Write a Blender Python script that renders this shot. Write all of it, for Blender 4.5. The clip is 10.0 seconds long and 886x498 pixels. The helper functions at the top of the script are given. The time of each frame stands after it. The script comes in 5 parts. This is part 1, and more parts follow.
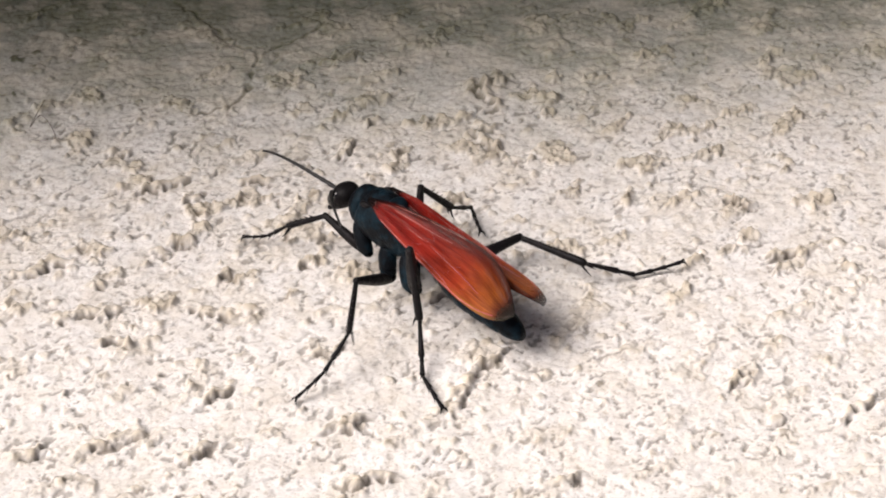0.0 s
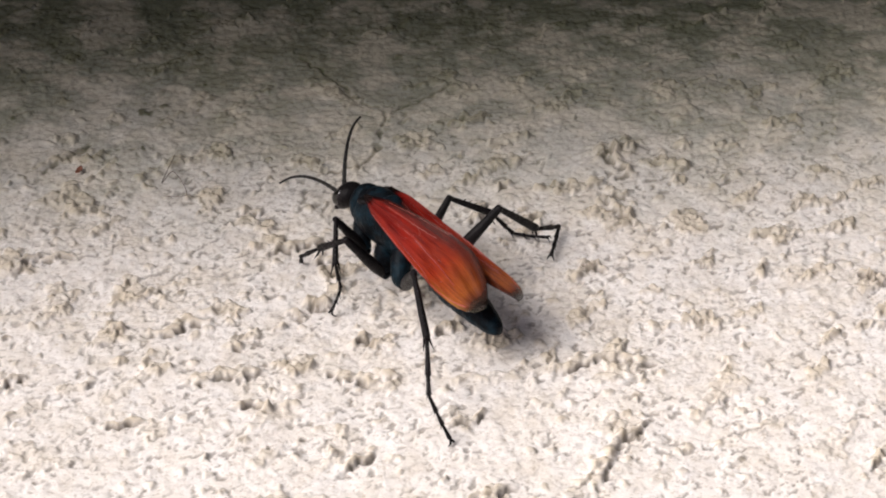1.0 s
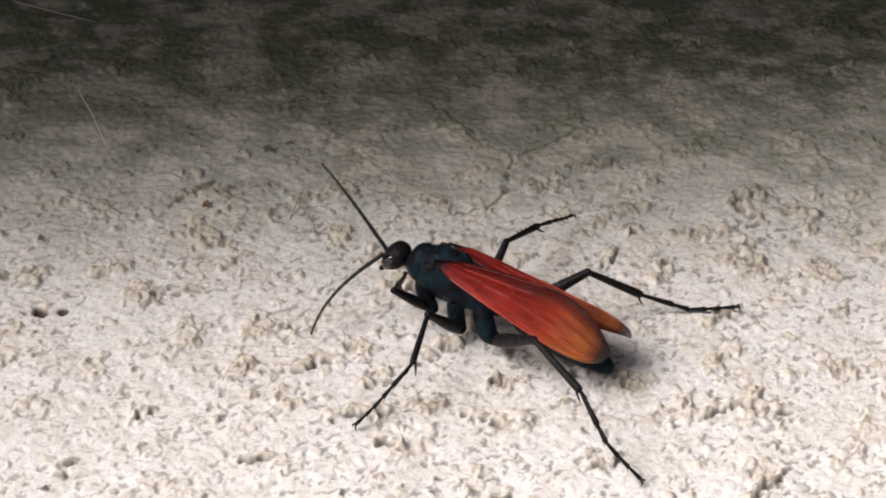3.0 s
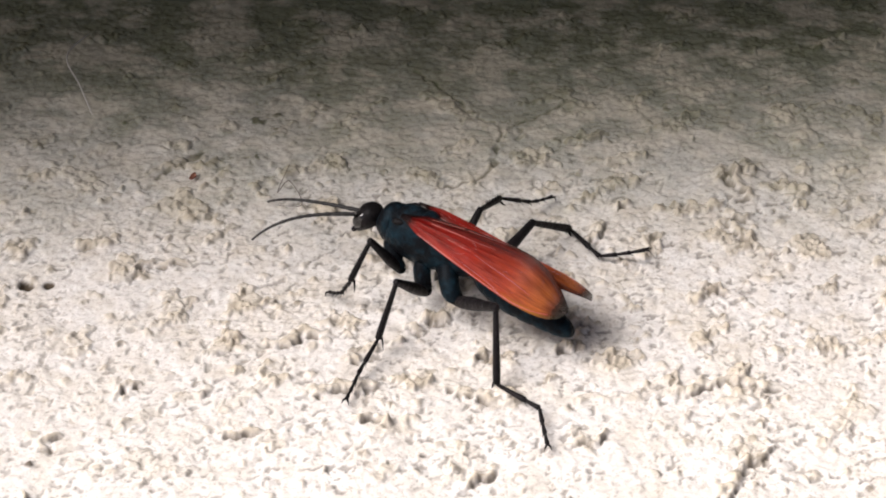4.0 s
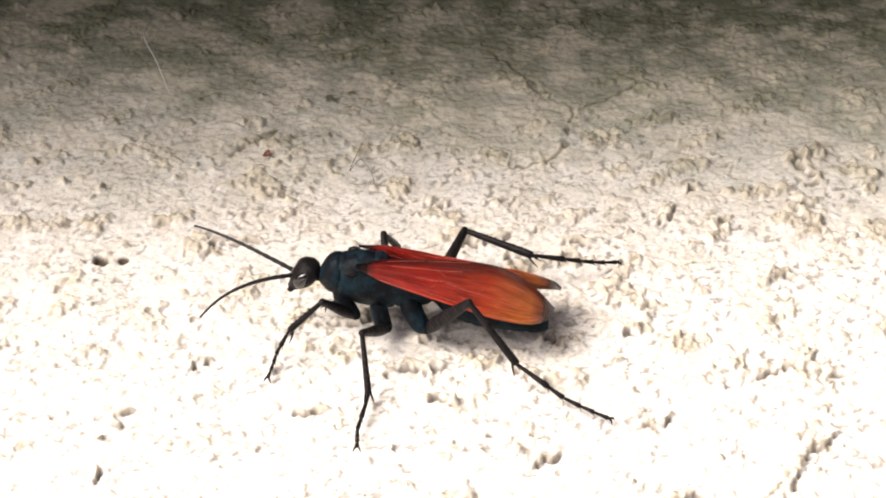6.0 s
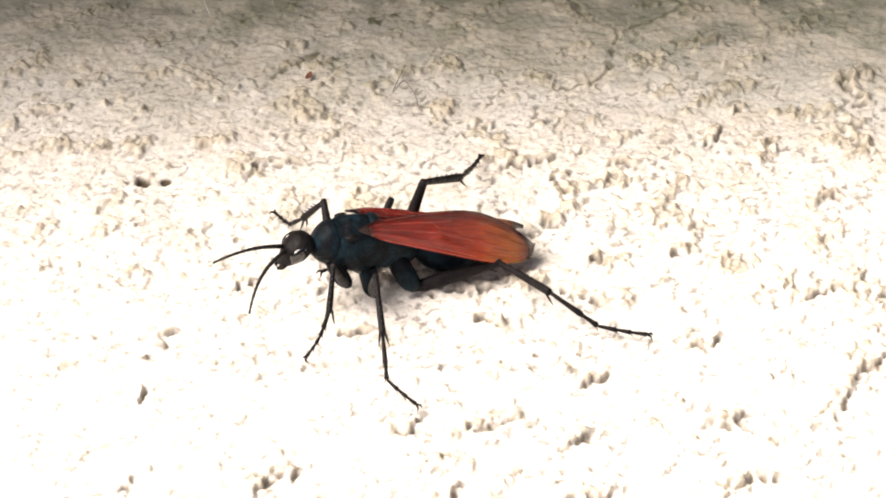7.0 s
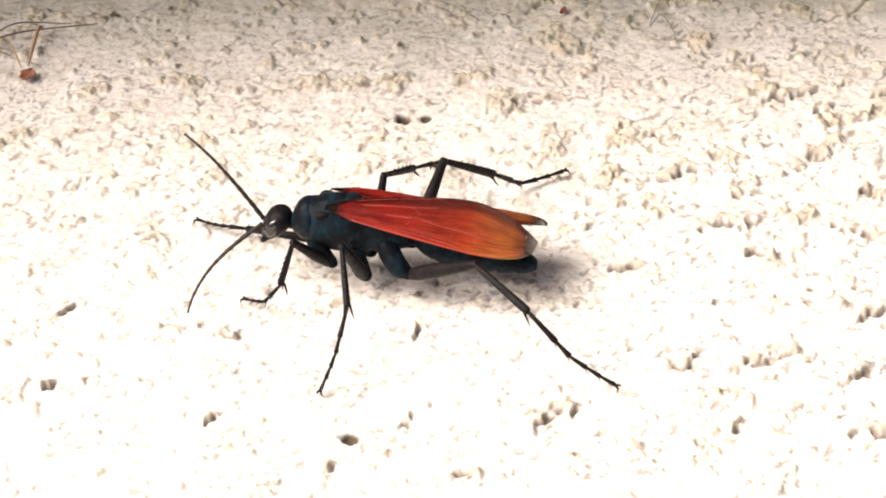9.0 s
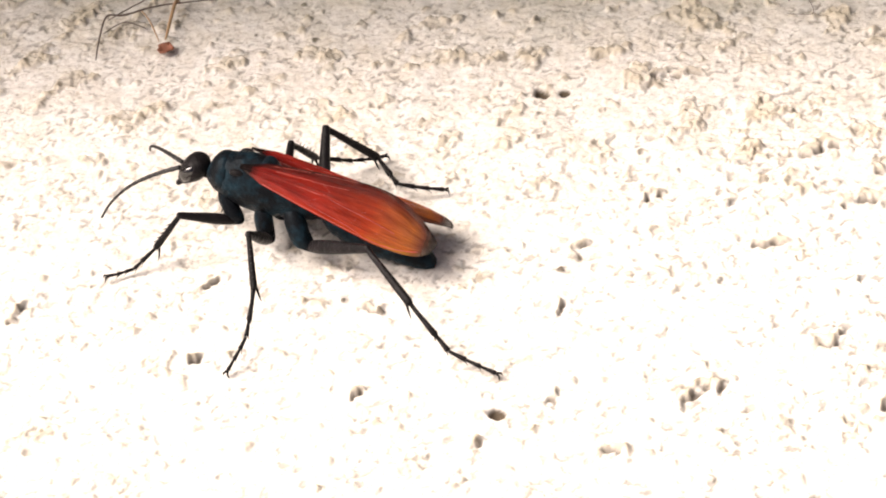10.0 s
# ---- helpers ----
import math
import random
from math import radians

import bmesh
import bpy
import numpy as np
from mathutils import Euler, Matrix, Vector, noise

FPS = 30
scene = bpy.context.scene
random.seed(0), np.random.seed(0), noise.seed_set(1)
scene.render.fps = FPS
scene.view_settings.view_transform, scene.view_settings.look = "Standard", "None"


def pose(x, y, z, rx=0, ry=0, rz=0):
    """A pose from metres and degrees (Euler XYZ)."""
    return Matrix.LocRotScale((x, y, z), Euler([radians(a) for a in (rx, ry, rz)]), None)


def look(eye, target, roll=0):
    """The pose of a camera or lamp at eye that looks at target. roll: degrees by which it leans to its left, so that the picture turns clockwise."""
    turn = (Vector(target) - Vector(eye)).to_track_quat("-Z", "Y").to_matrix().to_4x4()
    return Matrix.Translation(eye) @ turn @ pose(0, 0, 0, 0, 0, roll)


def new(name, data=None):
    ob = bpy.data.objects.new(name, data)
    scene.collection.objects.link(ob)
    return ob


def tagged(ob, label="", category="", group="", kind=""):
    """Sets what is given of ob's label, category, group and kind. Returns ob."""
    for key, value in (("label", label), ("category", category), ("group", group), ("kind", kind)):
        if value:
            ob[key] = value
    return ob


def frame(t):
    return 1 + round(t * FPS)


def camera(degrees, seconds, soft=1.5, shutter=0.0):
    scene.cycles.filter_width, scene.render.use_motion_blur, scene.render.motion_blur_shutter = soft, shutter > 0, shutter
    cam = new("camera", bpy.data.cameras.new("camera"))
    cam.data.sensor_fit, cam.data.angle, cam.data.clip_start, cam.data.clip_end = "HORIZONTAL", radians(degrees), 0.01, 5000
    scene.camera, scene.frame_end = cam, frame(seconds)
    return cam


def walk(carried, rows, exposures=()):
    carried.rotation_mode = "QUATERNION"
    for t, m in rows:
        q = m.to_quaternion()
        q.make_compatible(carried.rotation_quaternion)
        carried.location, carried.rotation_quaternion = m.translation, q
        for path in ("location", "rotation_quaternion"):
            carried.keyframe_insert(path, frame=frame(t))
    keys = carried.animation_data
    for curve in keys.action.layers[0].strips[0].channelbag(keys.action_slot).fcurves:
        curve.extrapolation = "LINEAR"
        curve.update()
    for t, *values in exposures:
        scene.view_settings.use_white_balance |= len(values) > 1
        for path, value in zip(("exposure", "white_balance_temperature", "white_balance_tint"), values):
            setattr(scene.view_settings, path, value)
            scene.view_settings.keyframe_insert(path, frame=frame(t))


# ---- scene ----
cam = camera(20.0, 10.0, soft=1.9, shutter=0.1)
walk(cam, [
    (0, look((-0.02972, -0.34857, 0.24939), (-0.01773, -0.04055, -0.00553), -1.03)),
    (0.1, look((-0.03014, -0.34803, 0.24873), (-0.01955, -0.03964, -0.00580), -0.62)),
    (0.3, look((-0.03268, -0.34649, 0.24897), (-0.02051, -0.03790, -0.00524), -0.34)),
    (0.5, look((-0.03693, -0.34598, 0.25026), (-0.02292, -0.03765, -0.00416), -0.16)),
    (0.6, look((-0.03764, -0.34582, 0.25013), (-0.02517, -0.03714, -0.00396), -0.14)),
    (0.7, look((-0.03907, -0.34524, 0.25041), (-0.02783, -0.03619, -0.00330), -0.18)),
    (0.8, look((-0.04207, -0.34445, 0.25159), (-0.03148, -0.03509, -0.00176), -0.16)),
    (1, look((-0.04998, -0.34250, 0.25506), (-0.03867, -0.03265, 0.00235), 0.20)),
    (1.5, look((-0.05863, -0.34115, 0.25302), (-0.04778, -0.02920, 0.00288), 1.00)),
    (1.7, look((-0.05841, -0.34144, 0.25308), (-0.04733, -0.02865, 0.00400), 1.15)),
    (1.9, look((-0.06027, -0.34071, 0.25483), (-0.04526, -0.02514, 0.00949), 1.92)),
    (2, look((-0.06195, -0.34005, 0.25566), (-0.04512, -0.02312, 0.01220), 2.22)),
    (2.2, look((-0.06164, -0.33990, 0.25548), (-0.04751, -0.02134, 0.01399), 1.83)),
    (2.3, look((-0.06411, -0.34336, 0.25693), (-0.05166, -0.02442, 0.01584), 1.08)),
    (2.5, look((-0.06562, -0.34198, 0.25145), (-0.05554, -0.02170, 0.01204), 1.59)),
    (2.8, look((-0.06546, -0.34152, 0.24947), (-0.05739, -0.02171, 0.00935), 1.02)),
    (3, look((-0.06710, -0.34254, 0.24812), (-0.05947, -0.02511, 0.00485), 1.23)),
    (3.2, look((-0.06789, -0.34234, 0.24746), (-0.06202, -0.02613, 0.00256), 1.10)),
    (4.3, look((-0.06368, -0.33776, 0.25326), (-0.05589, -0.02528, 0.00367), 1.55)),
    (4.5, look((-0.06335, -0.33709, 0.25565), (-0.05628, -0.02385, 0.00700), 1.56)),
    (5, look((-0.06412, -0.33775, 0.25596), (-0.05934, -0.02585, 0.00557), 1.55)),
    (5.2, look((-0.06386, -0.33755, 0.25634), (-0.05879, -0.02677, 0.00457), 1.69)),
    (6.3, look((-0.06306, -0.34073, 0.25383), (-0.07066, -0.03293, -0.00152), 0.45)),
    (6.5, look((-0.06432, -0.34109, 0.25238), (-0.07061, -0.03422, -0.00411), 0.68)),
    (6.7, look((-0.06610, -0.34257, 0.24945), (-0.07278, -0.03722, -0.00886), 0.38)),
    (7, look((-0.06608, -0.34109, 0.24871), (-0.07532, -0.03719, -0.01121), 0.17)),
    (7.5, look((-0.06852, -0.34084, 0.24847), (-0.07930, -0.03773, -0.01231), 0.01)),
    (7.7, look((-0.07268, -0.34298, 0.24768), (-0.08136, -0.03887, -0.01202), -0.42)),
    (7.9, look((-0.07369, -0.34191, 0.24763), (-0.08508, -0.03905, -0.01341), -0.56)),
    (8, look((-0.07348, -0.34094, 0.24802), (-0.08772, -0.03929, -0.01428), -0.71)),
    (8.5, look((-0.07872, -0.34212, 0.24449), (-0.10385, -0.04449, -0.02156), -2.23)),
    (8.9, look((-0.08432, -0.34210, 0.24619), (-0.11367, -0.04500, -0.02002), -2.46)),
    (9, look((-0.08424, -0.34120, 0.24731), (-0.11649, -0.04470, -0.01924), -3.24)),
    (9.5, look((-0.08823, -0.34187, 0.24824), (-0.12895, -0.04588, -0.01772), -4.41)),
    (10, look((-0.09426, -0.34141, 0.24838), (-0.13814, -0.04918, -0.02119), -4.61)),
], exposures=[
    (0, -0.09, 6450, 13), (1.0, -0.12, 6400, 13), (2.0, -0.12, 6400, 13), (3.0, -0.13, 6300, 13), (4.5, 0.24, 6450, 12), (5.2, 0.37, 6600, 12), (6.5, 0.77, 6900, 11), (8.5, 0.67, 7050, 13), (10, 0.64, 7050, 14),])


# ---- world, sun and exposure ----
world = bpy.data.worlds.new("world")
scene.world = world
world.use_nodes = True
SUN_HEIGHT = 51.0
sky = world.node_tree.nodes.new("ShaderNodeTexSky")
sky.sky_type = "NISHITA"
sky.sun_disc = False
sky.sun_elevation = radians(SUN_HEIGHT)
sky.sun_rotation = radians(-103)
sky.air_density, sky.dust_density, sky.ozone_density = 0.3, 6.5, 0.1
world.node_tree.links.new(sky.outputs["Color"], world.node_tree.nodes["Background"].inputs["Color"])
world.node_tree.nodes["Background"].inputs["Strength"].default_value = 0.110

sun_data = bpy.data.lights.new("sun", "SUN")
sun_data.energy, sun_data.angle, sun_data.color = 3.95, radians(41), (1.0, 0.98, 0.95)
sun = new("sun", sun_data)
sun.matrix_world = look((-0.78, -0.18, 1.0), (0, 0, 0))


# ---- materials ----
def material(name):
    m = bpy.data.materials.new(name)
    m.use_nodes = True
    n, l = m.node_tree.nodes, m.node_tree.links
    return m, n, l, n["Principled BSDF"]


def ramp(n, stops):
    r = n.new("ShaderNodeValToRGB")
    while len(r.color_ramp.elements) < len(stops):
        r.color_ramp.elements.new(0.5)
    for e, (p, c) in zip(r.color_ramp.elements, stops):
        e.position, e.color = p, (*c, 1)
    return r


def noise_node(n, l, where, scale, detail=4.0, rough=0.6):
    x = n.new("ShaderNodeTexNoise")
    x.inputs["Scale"].default_value, x.inputs["Detail"].default_value, x.inputs["Roughness"].default_value = scale, detail, rough
    l.new(where, x.inputs["Vector"])
    return x


def mix_colour(n, l, kind, fac, a, b):
    x = n.new("ShaderNodeMix")
    x.data_type, x.blend_type = "RGBA", kind
    for socket, value in ((x.inputs[0], fac), (x.inputs[6], a), (x.inputs[7], b)):
        if isinstance(value, (int, float)):
            socket.default_value = value
        elif isinstance(value, tuple):
            socket.default_value = (*value, 1)
        else:
            l.new(value, socket)
    return x.outputs[2]


def bump(n, l, height, strength, distance, base=None):
    x = n.new("ShaderNodeBump")
    x.inputs["Strength"].default_value, x.inputs["Distance"].default_value = strength, distance
    l.new(height, x.inputs["Height"])
    if base:
        l.new(base, x.inputs["Normal"])
    return x.outputs["Normal"]


def plaster_material():
    m, n, l, p = material("cream_plaster")
    where = n.new("ShaderNodeNewGeometry").outputs["Position"]
    mid = noise_node(n, l, where, 240, 4, 0.7)
    fine = noise_node(n, l, where, 1050, 4, 0.75)
    cream = ramp(n, [(0.3, (0.71, 0.66, 0.61)), (0.5, (0.785, 0.745, 0.705)), (0.7, (0.815, 0.785, 0.755))])
    l.new(mid.outputs["Fac"], cream.inputs["Fac"])
    grain = ramp(n, [(0.33, (0.46, 0.40, 0.32)), (0.45, (0.95, 0.95, 0.95)), (0.6, (1, 1, 1))])
    l.new(fine.outputs["Fac"], grain.inputs["Fac"])
    c = mix_colour(n, l, "MULTIPLY", 0.7, cream.outputs["Color"], grain.outputs["Color"])
    # the crumbs of rough plaster are more ochre; hollows, grit and painted crevice shade are dark
    crumb = n.new("ShaderNodeAttribute")
    crumb.attribute_name = "crumb"
    c = mix_colour(n, l, "MIX", crumb.outputs["Fac"], c, (0.57, 0.495, 0.385))
    dirt_shade = n.new("ShaderNodeAttribute")
    dirt_shade.attribute_name = "dirt_shade"
    c = mix_colour(n, l, "MIX", dirt_shade.outputs["Fac"], c, (0.085, 0.064, 0.045))
    # green-grey blotches that deepen the far strip's shade through colour
    shade_tint = n.new("ShaderNodeAttribute")
    shade_tint.attribute_name = "shade_tint"
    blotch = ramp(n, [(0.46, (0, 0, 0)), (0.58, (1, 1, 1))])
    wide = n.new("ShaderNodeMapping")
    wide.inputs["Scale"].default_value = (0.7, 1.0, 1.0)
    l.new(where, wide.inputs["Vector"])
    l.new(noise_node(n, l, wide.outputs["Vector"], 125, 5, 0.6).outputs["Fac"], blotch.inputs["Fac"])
    greenish = mix_colour(n, l, "MIX", blotch.outputs["Color"], (0.155, 0.18, 0.09), (0.585, 0.55, 0.41))
    c = mix_colour(n, l, "MIX", shade_tint.outputs["Fac"], c, greenish)
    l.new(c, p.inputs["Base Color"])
    p.inputs["Roughness"].default_value = 0.9
    p.inputs["Specular IOR Level"].default_value = 0.25
    b = bump(n, l, mid.outputs["Fac"], 0.25, 0.0007)
    l.new(bump(n, l, fine.outputs["Fac"], 0.4, 0.0004, b), p.inputs["Normal"])
    return m


def board_material():
    m, n, l, p = material("grey_board")
    where = n.new("ShaderNodeNewGeometry").outputs["Position"]
    r = ramp(n, [(0.3, (0.06, 0.06, 0.045)), (0.7, (0.10, 0.10, 0.075))])
    l.new(noise_node(n, l, where, 60).outputs["Fac"], r.inputs["Fac"])
    l.new(r.outputs["Color"], p.inputs["Base Color"])
    p.inputs["Roughness"].default_value = 0.9
    return m


def shell_material(name, dark, sheen, rough, spec, scale=2600.0, gleam=(1, 1, 1)):
    """Black insect shell under short velvet hair, with a faint blue or brown gleam."""
    m, n, l, p = material(name)
    where = n.new("ShaderNodeTexCoord").outputs["Object"]
    r = ramp(n, [(0.44, dark), (0.72, sheen)])
    l.new(noise_node(n, l, where, 420, 4, 0.6).outputs["Fac"], r.inputs["Fac"])
    l.new(r.outputs["Color"], p.inputs["Base Color"])
    hair = noise_node(n, l, where, scale, 3, 0.7)
    rr = ramp(n, [(0.3, (rough - 0.1,) * 3), (0.7, (rough + 0.15,) * 3)])
    l.new(hair.outputs["Fac"], rr.inputs["Fac"])
    l.new(rr.outputs["Color"], p.inputs["Roughness"])
    p.inputs["Specular IOR Level"].default_value = spec
    p.inputs["Specular Tint"].default_value = (*gleam, 1)
    lumps = bump(n, l, noise_node(n, l, where, 800, 2, 0.5).outputs["Fac"], 0.5, 0.0005)
    l.new(bump(n, l, hair.outputs["Fac"], 0.5, 0.00018, lumps), p.inputs["Normal"])
    return m


def wing_material():
    """Stiff orange wing skin: dark red at the root, orange towards the tip, a smoky clear rim; light shines through it."""
    m, n, l, p = material("orange_wing_skin")
    uv = n.new("ShaderNodeUVMap").outputs["UV"]
    split = n.new("ShaderNodeSeparateXYZ")
    l.new(uv, split.inputs["Vector"])
    stretch = n.new("ShaderNodeMapping")
    stretch.inputs["Scale"].default_value = (2.6, 17.0, 1.0)
    l.new(uv, stretch.inputs["Vector"])
    streak = noise_node(n, l, stretch.outputs["Vector"], 2.0, 5, 0.65)
    cloud = noise_node(n, l, uv, 5.0, 3, 0.55)
    # orange pigment towards the tip, lifted at 0.88 to paint in its shine
    along = ramp(n, [(0.0, (0.006, 0.006, 0.008)), (0.05, (0.02, 0.006, 0.006)), (0.10, (0.46, 0.019, 0.013)), (0.42, (0.52, 0.024, 0.011)),
                     (0.66, (0.52, 0.045, 0.009)), (0.88, (0.62, 0.16, 0.025)), (0.93, (0.32, 0.08, 0.03)), (0.965, (0.08, 0.055, 0.04)), (1.0, (0.08, 0.07, 0.06))])
    l.new(split.outputs["X"], along.inputs["Fac"])
    tone = ramp(n, [(0.32, (0.34, 0.26, 0.26)), (0.47, (0.85, 0.80, 0.80)), (0.64, (1.2, 1.3, 1.2))])
    l.new(streak.outputs["Fac"], tone.inputs["Fac"])
    c = mix_colour(n, l, "MULTIPLY", 0.7, along.outputs["Color"], tone.outputs["Color"])
    patch = ramp(n, [(0.36, (0.62, 0.55, 0.55)), (0.6, (1.05, 1.1, 1.05))])
    l.new(cloud.outputs["Fac"], patch.inputs["Fac"])
    c = mix_colour(n, l, "MULTIPLY", 0.8, c, patch.outputs["Color"])
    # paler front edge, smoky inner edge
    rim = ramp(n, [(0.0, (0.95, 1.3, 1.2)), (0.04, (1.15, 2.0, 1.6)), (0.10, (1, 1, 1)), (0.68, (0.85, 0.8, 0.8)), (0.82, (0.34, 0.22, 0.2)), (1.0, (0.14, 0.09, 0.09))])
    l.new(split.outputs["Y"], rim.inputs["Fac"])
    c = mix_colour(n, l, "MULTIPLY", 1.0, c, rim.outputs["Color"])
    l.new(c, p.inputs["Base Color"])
    p.inputs["Roughness"].default_value = 0.22
    p.inputs["Specular IOR Level"].default_value = 1.0
    p.inputs["Specular Tint"].default_value = (1.0, 0.78, 0.73, 1)
    clear = ramp(n, [(0.925, (1, 1, 1)), (0.985, (0.42, 0.42, 0.42))])
    l.new(split.outputs["X"], clear.inputs["Fac"])
    l.new(clear.outputs["Color"], p.inputs["Alpha"])
    normal = bump(n, l, streak.outputs["Fac"], 1.0, 0.0011)
    l.new(normal, p.inputs["Normal"])
    thin = n.new("ShaderNodeBsdfTranslucent")
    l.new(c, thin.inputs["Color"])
    both = n.new("ShaderNodeMixShader")
    both.inputs[0].default_value = 0.15
    l.new(p.outputs["BSDF"], both.inputs[1])
    l.new(thin.outputs["BSDF"], both.inputs[2])
    l.new(both.outputs["Shader"], n["Material Output"].inputs["Surface"])
    return m


def plain_material(name, colour, rough, spec=0.5):
    m, n, l, p = material(name)
    where = n.new("ShaderNodeTexCoord").outputs["Object"]
    r = ramp(n, [(0.3, tuple(0.7 * v for v in colour)), (0.7, colour)])
    l.new(noise_node(n, l, where, 900).outputs["Fac"], r.inputs["Fac"])
    l.new(r.outputs["Color"], p.inputs["Base Color"])
    p.inputs["Roughness"].default_value, p.inputs["Specular IOR Level"].default_value = rough, spec
    return m


PLASTER = plaster_material()
BOARD = board_material()
VELVET = shell_material("blue_black_velvet", (0.005, 0.0055, 0.007), (0.009, 0.026, 0.038), 0.42, 0.10, 2600.0, (0.6, 0.75, 0.85))
SHELL = shell_material("brown_black_shell", (0.008, 0.007, 0.0075), (0.014, 0.011, 0.012), 0.43, 0.11)
EYE = plain_material("dark_glossy_eye", (0.004, 0.0035, 0.0035), 0.10, 0.9)
VEIN = plain_material("pale_red_vein", (0.62, 0.07, 0.045), 0.28, 0.9)
FELER = plain_material("black_feeler", (0.012, 0.010, 0.010), 0.6)
WING = wing_material()
FIBRE = plain_material("tan_plant_fibre", (0.46, 0.29, 0.16), 0.7)
SILK = plain_material("pale_dusty_silk", (0.85, 0.82, 0.78), 0.6)
LEAFLET = plain_material("dry_red_leaf", (0.30, 0.115, 0.07), 0.7)


# ---- mesh helpers ----
def mesh_of(name, verts, faces, mat, smooth=True):
    me = bpy.data.meshes.new(name)
    me.from_pydata([tuple(v) for v in verts], [], faces)
    me.update()
    me.polygons.foreach_set("use_smooth", [smooth] * len(me.polygons))
    me.materials.append(mat)
    return me


def part(name, me, parent, label=""):
    ob = new(name, me)
    ob.parent = parent
    return tagged(ob, label)


def loft(rings, n=16, verts=None, faces=None):
    """A closed skin over rings of (centre, side vector, up vector)."""
    verts = [] if verts is None else verts
    faces = [] if faces is None else faces
    start = len(verts)
    for c, a, b in rings:
        for k in range(n):
            w = 2 * math.pi * k / n
            verts.append(Vector(c) + math.cos(w) * Vector(a) + math.sin(w) * Vector(b))
    for r in range(len(rings) - 1):
        for k in range(n):
            i, j = start + r * n + k, start + r * n + (k + 1) % n
            faces.append((i, j, j + n, i + n))
    for end, turn in ((0, -1), (len(rings) - 1, 1)):
        verts.append(Vector(rings[end][0]))
        tip = len(verts) - 1
        for k in range(n):
            i, j = start + end * n + k, start + end * n + (k + 1) % n
            faces.append((i, j, tip) if turn > 0 else (j, i, tip))
    return verts, faces


def along_x(profile):
    """Rings square to x from rows of (x, z, half width, half height)."""
    return [((x, 0, z), (0, w, 0), (0, 0, h)) for x, z, w, h in profile]


def smooth_rows(rows, steps=4):
    """Rows of numbers, refined with a cubic through them."""
    pts = [Vector(r) for r in np.array(rows, float)]
    out = []
    for k in range(len(pts) - 1):
        p0, p1, p2, p3 = pts[max(k - 1, 0)], pts[k], pts[k + 1], pts[min(k + 2, len(pts) - 1)]
        for s in range(steps):
            t = s / steps
            out.append(0.5 * (2 * p1 + (p2 - p0) * t + (2 * p0 - 5 * p1 + 4 * p2 - p3) * t * t + (3 * p1 - p0 - 3 * p2 + p3) * t ** 3))
    return out + [pts[-1]]


def tube(points, radii, n=10, verts=None, faces=None):
    rings = []
    for k, p in enumerate(points):
        d = (Vector(points[min(k + 1, len(points) - 1)]) - Vector(points[max(k - 1, 0)])).normalized()
        a = d.cross(Vector((0, 0, 1)) if abs(d.z) < 0.9 else Vector((0, 1, 0))).normalized()
        b = a.cross(d)
        rings.append((p, a * radii[k], b * radii[k]))
    return loft(rings, n, verts, faces)


MM = 0.001


# ---- the plaster ground ----
def lattice(seed, n=1):
    return np.random.default_rng(seed).random((n, 256, 256))


def cells(x, y, size, shift):
    u, v = x / size + 900.37 + shift, y / size + 700.71 + shift
    i, j = np.floor(u).astype(int), np.floor(v).astype(int)
    return i, j, u - i, v - j


def value_noise(x, y, size, seed):
    """Smooth noise from about 0 to 1 with cells of the given size in centimetres, on a turned grid."""
    turn = seed * 0.7 + 0.4
    x, y = x * math.cos(turn) - y * math.sin(turn), x * math.sin(turn) + y * math.cos(turn)
    angle = lattice(seed)[0] * 2 * math.pi
    gx, gy = np.cos(angle), np.sin(angle)
    i, j, f, h = cells(x, y, size, 0)
    p, q = f * f * f * (f * (6 * f - 15) + 10), h * h * h * (h * (6 * h - 15) + 10)
    dot = lambda a, b: gx[(i + a) % 256, (j + b) % 256] * (f - a) + gy[(i + a) % 256, (j + b) % 256] * (h - b)
    n = (dot(0, 0) * (1 - p) + dot(1, 0) * p) * (1 - q) + (dot(0, 1) * (1 - p) + dot(1, 1) * p) * q
    return np.clip(0.5 + 0.85 * n, 0, 1)


def grains(x, y, size, seed):
    """Scattered grains: the distance to the nearest grain's middle in cells, and that grain's own number."""
    px, py, number = lattice(seed, 3)
    i, j, f, h = cells(x, y, size, 3)
    near, own = np.full(x.shape, 9.0), np.zeros(x.shape)
    for a in (-1, 0, 1):
        for b in (-1, 0, 1):
            k = ((i + a) % 256, (j + b) % 256)
            d = np.hypot(a + 0.1 + 0.8 * px[k] - f, b + 0.1 + 0.8 * py[k] - h)
            nearer = d < near
            near, own = np.where(nearer, d, near), np.where(nearer, number[k], own)
    return near, own


def step(a, b, x):
    t = np.clip((x - a) / (b - a), 0, 1)
    return t * t * (3 - 2 * t)


# lumps and hollows that stand out: x, y, half length, half width in cm, turn, height in mm
LUMPS = [
    (-0.9, -0.5, 0.45, 0.22, 10, 1.0), (0.4, 0.6, 0.3, 0.2, 60, 0.8), (-12.26, -3.55, 0.12, 0.12, 0, -1.5), (-11.89, -3.53, 0.10, 0.09, 0, -0.7), (-12.4, -10.5, 0.15, 0.10, 0, -1.0),
]

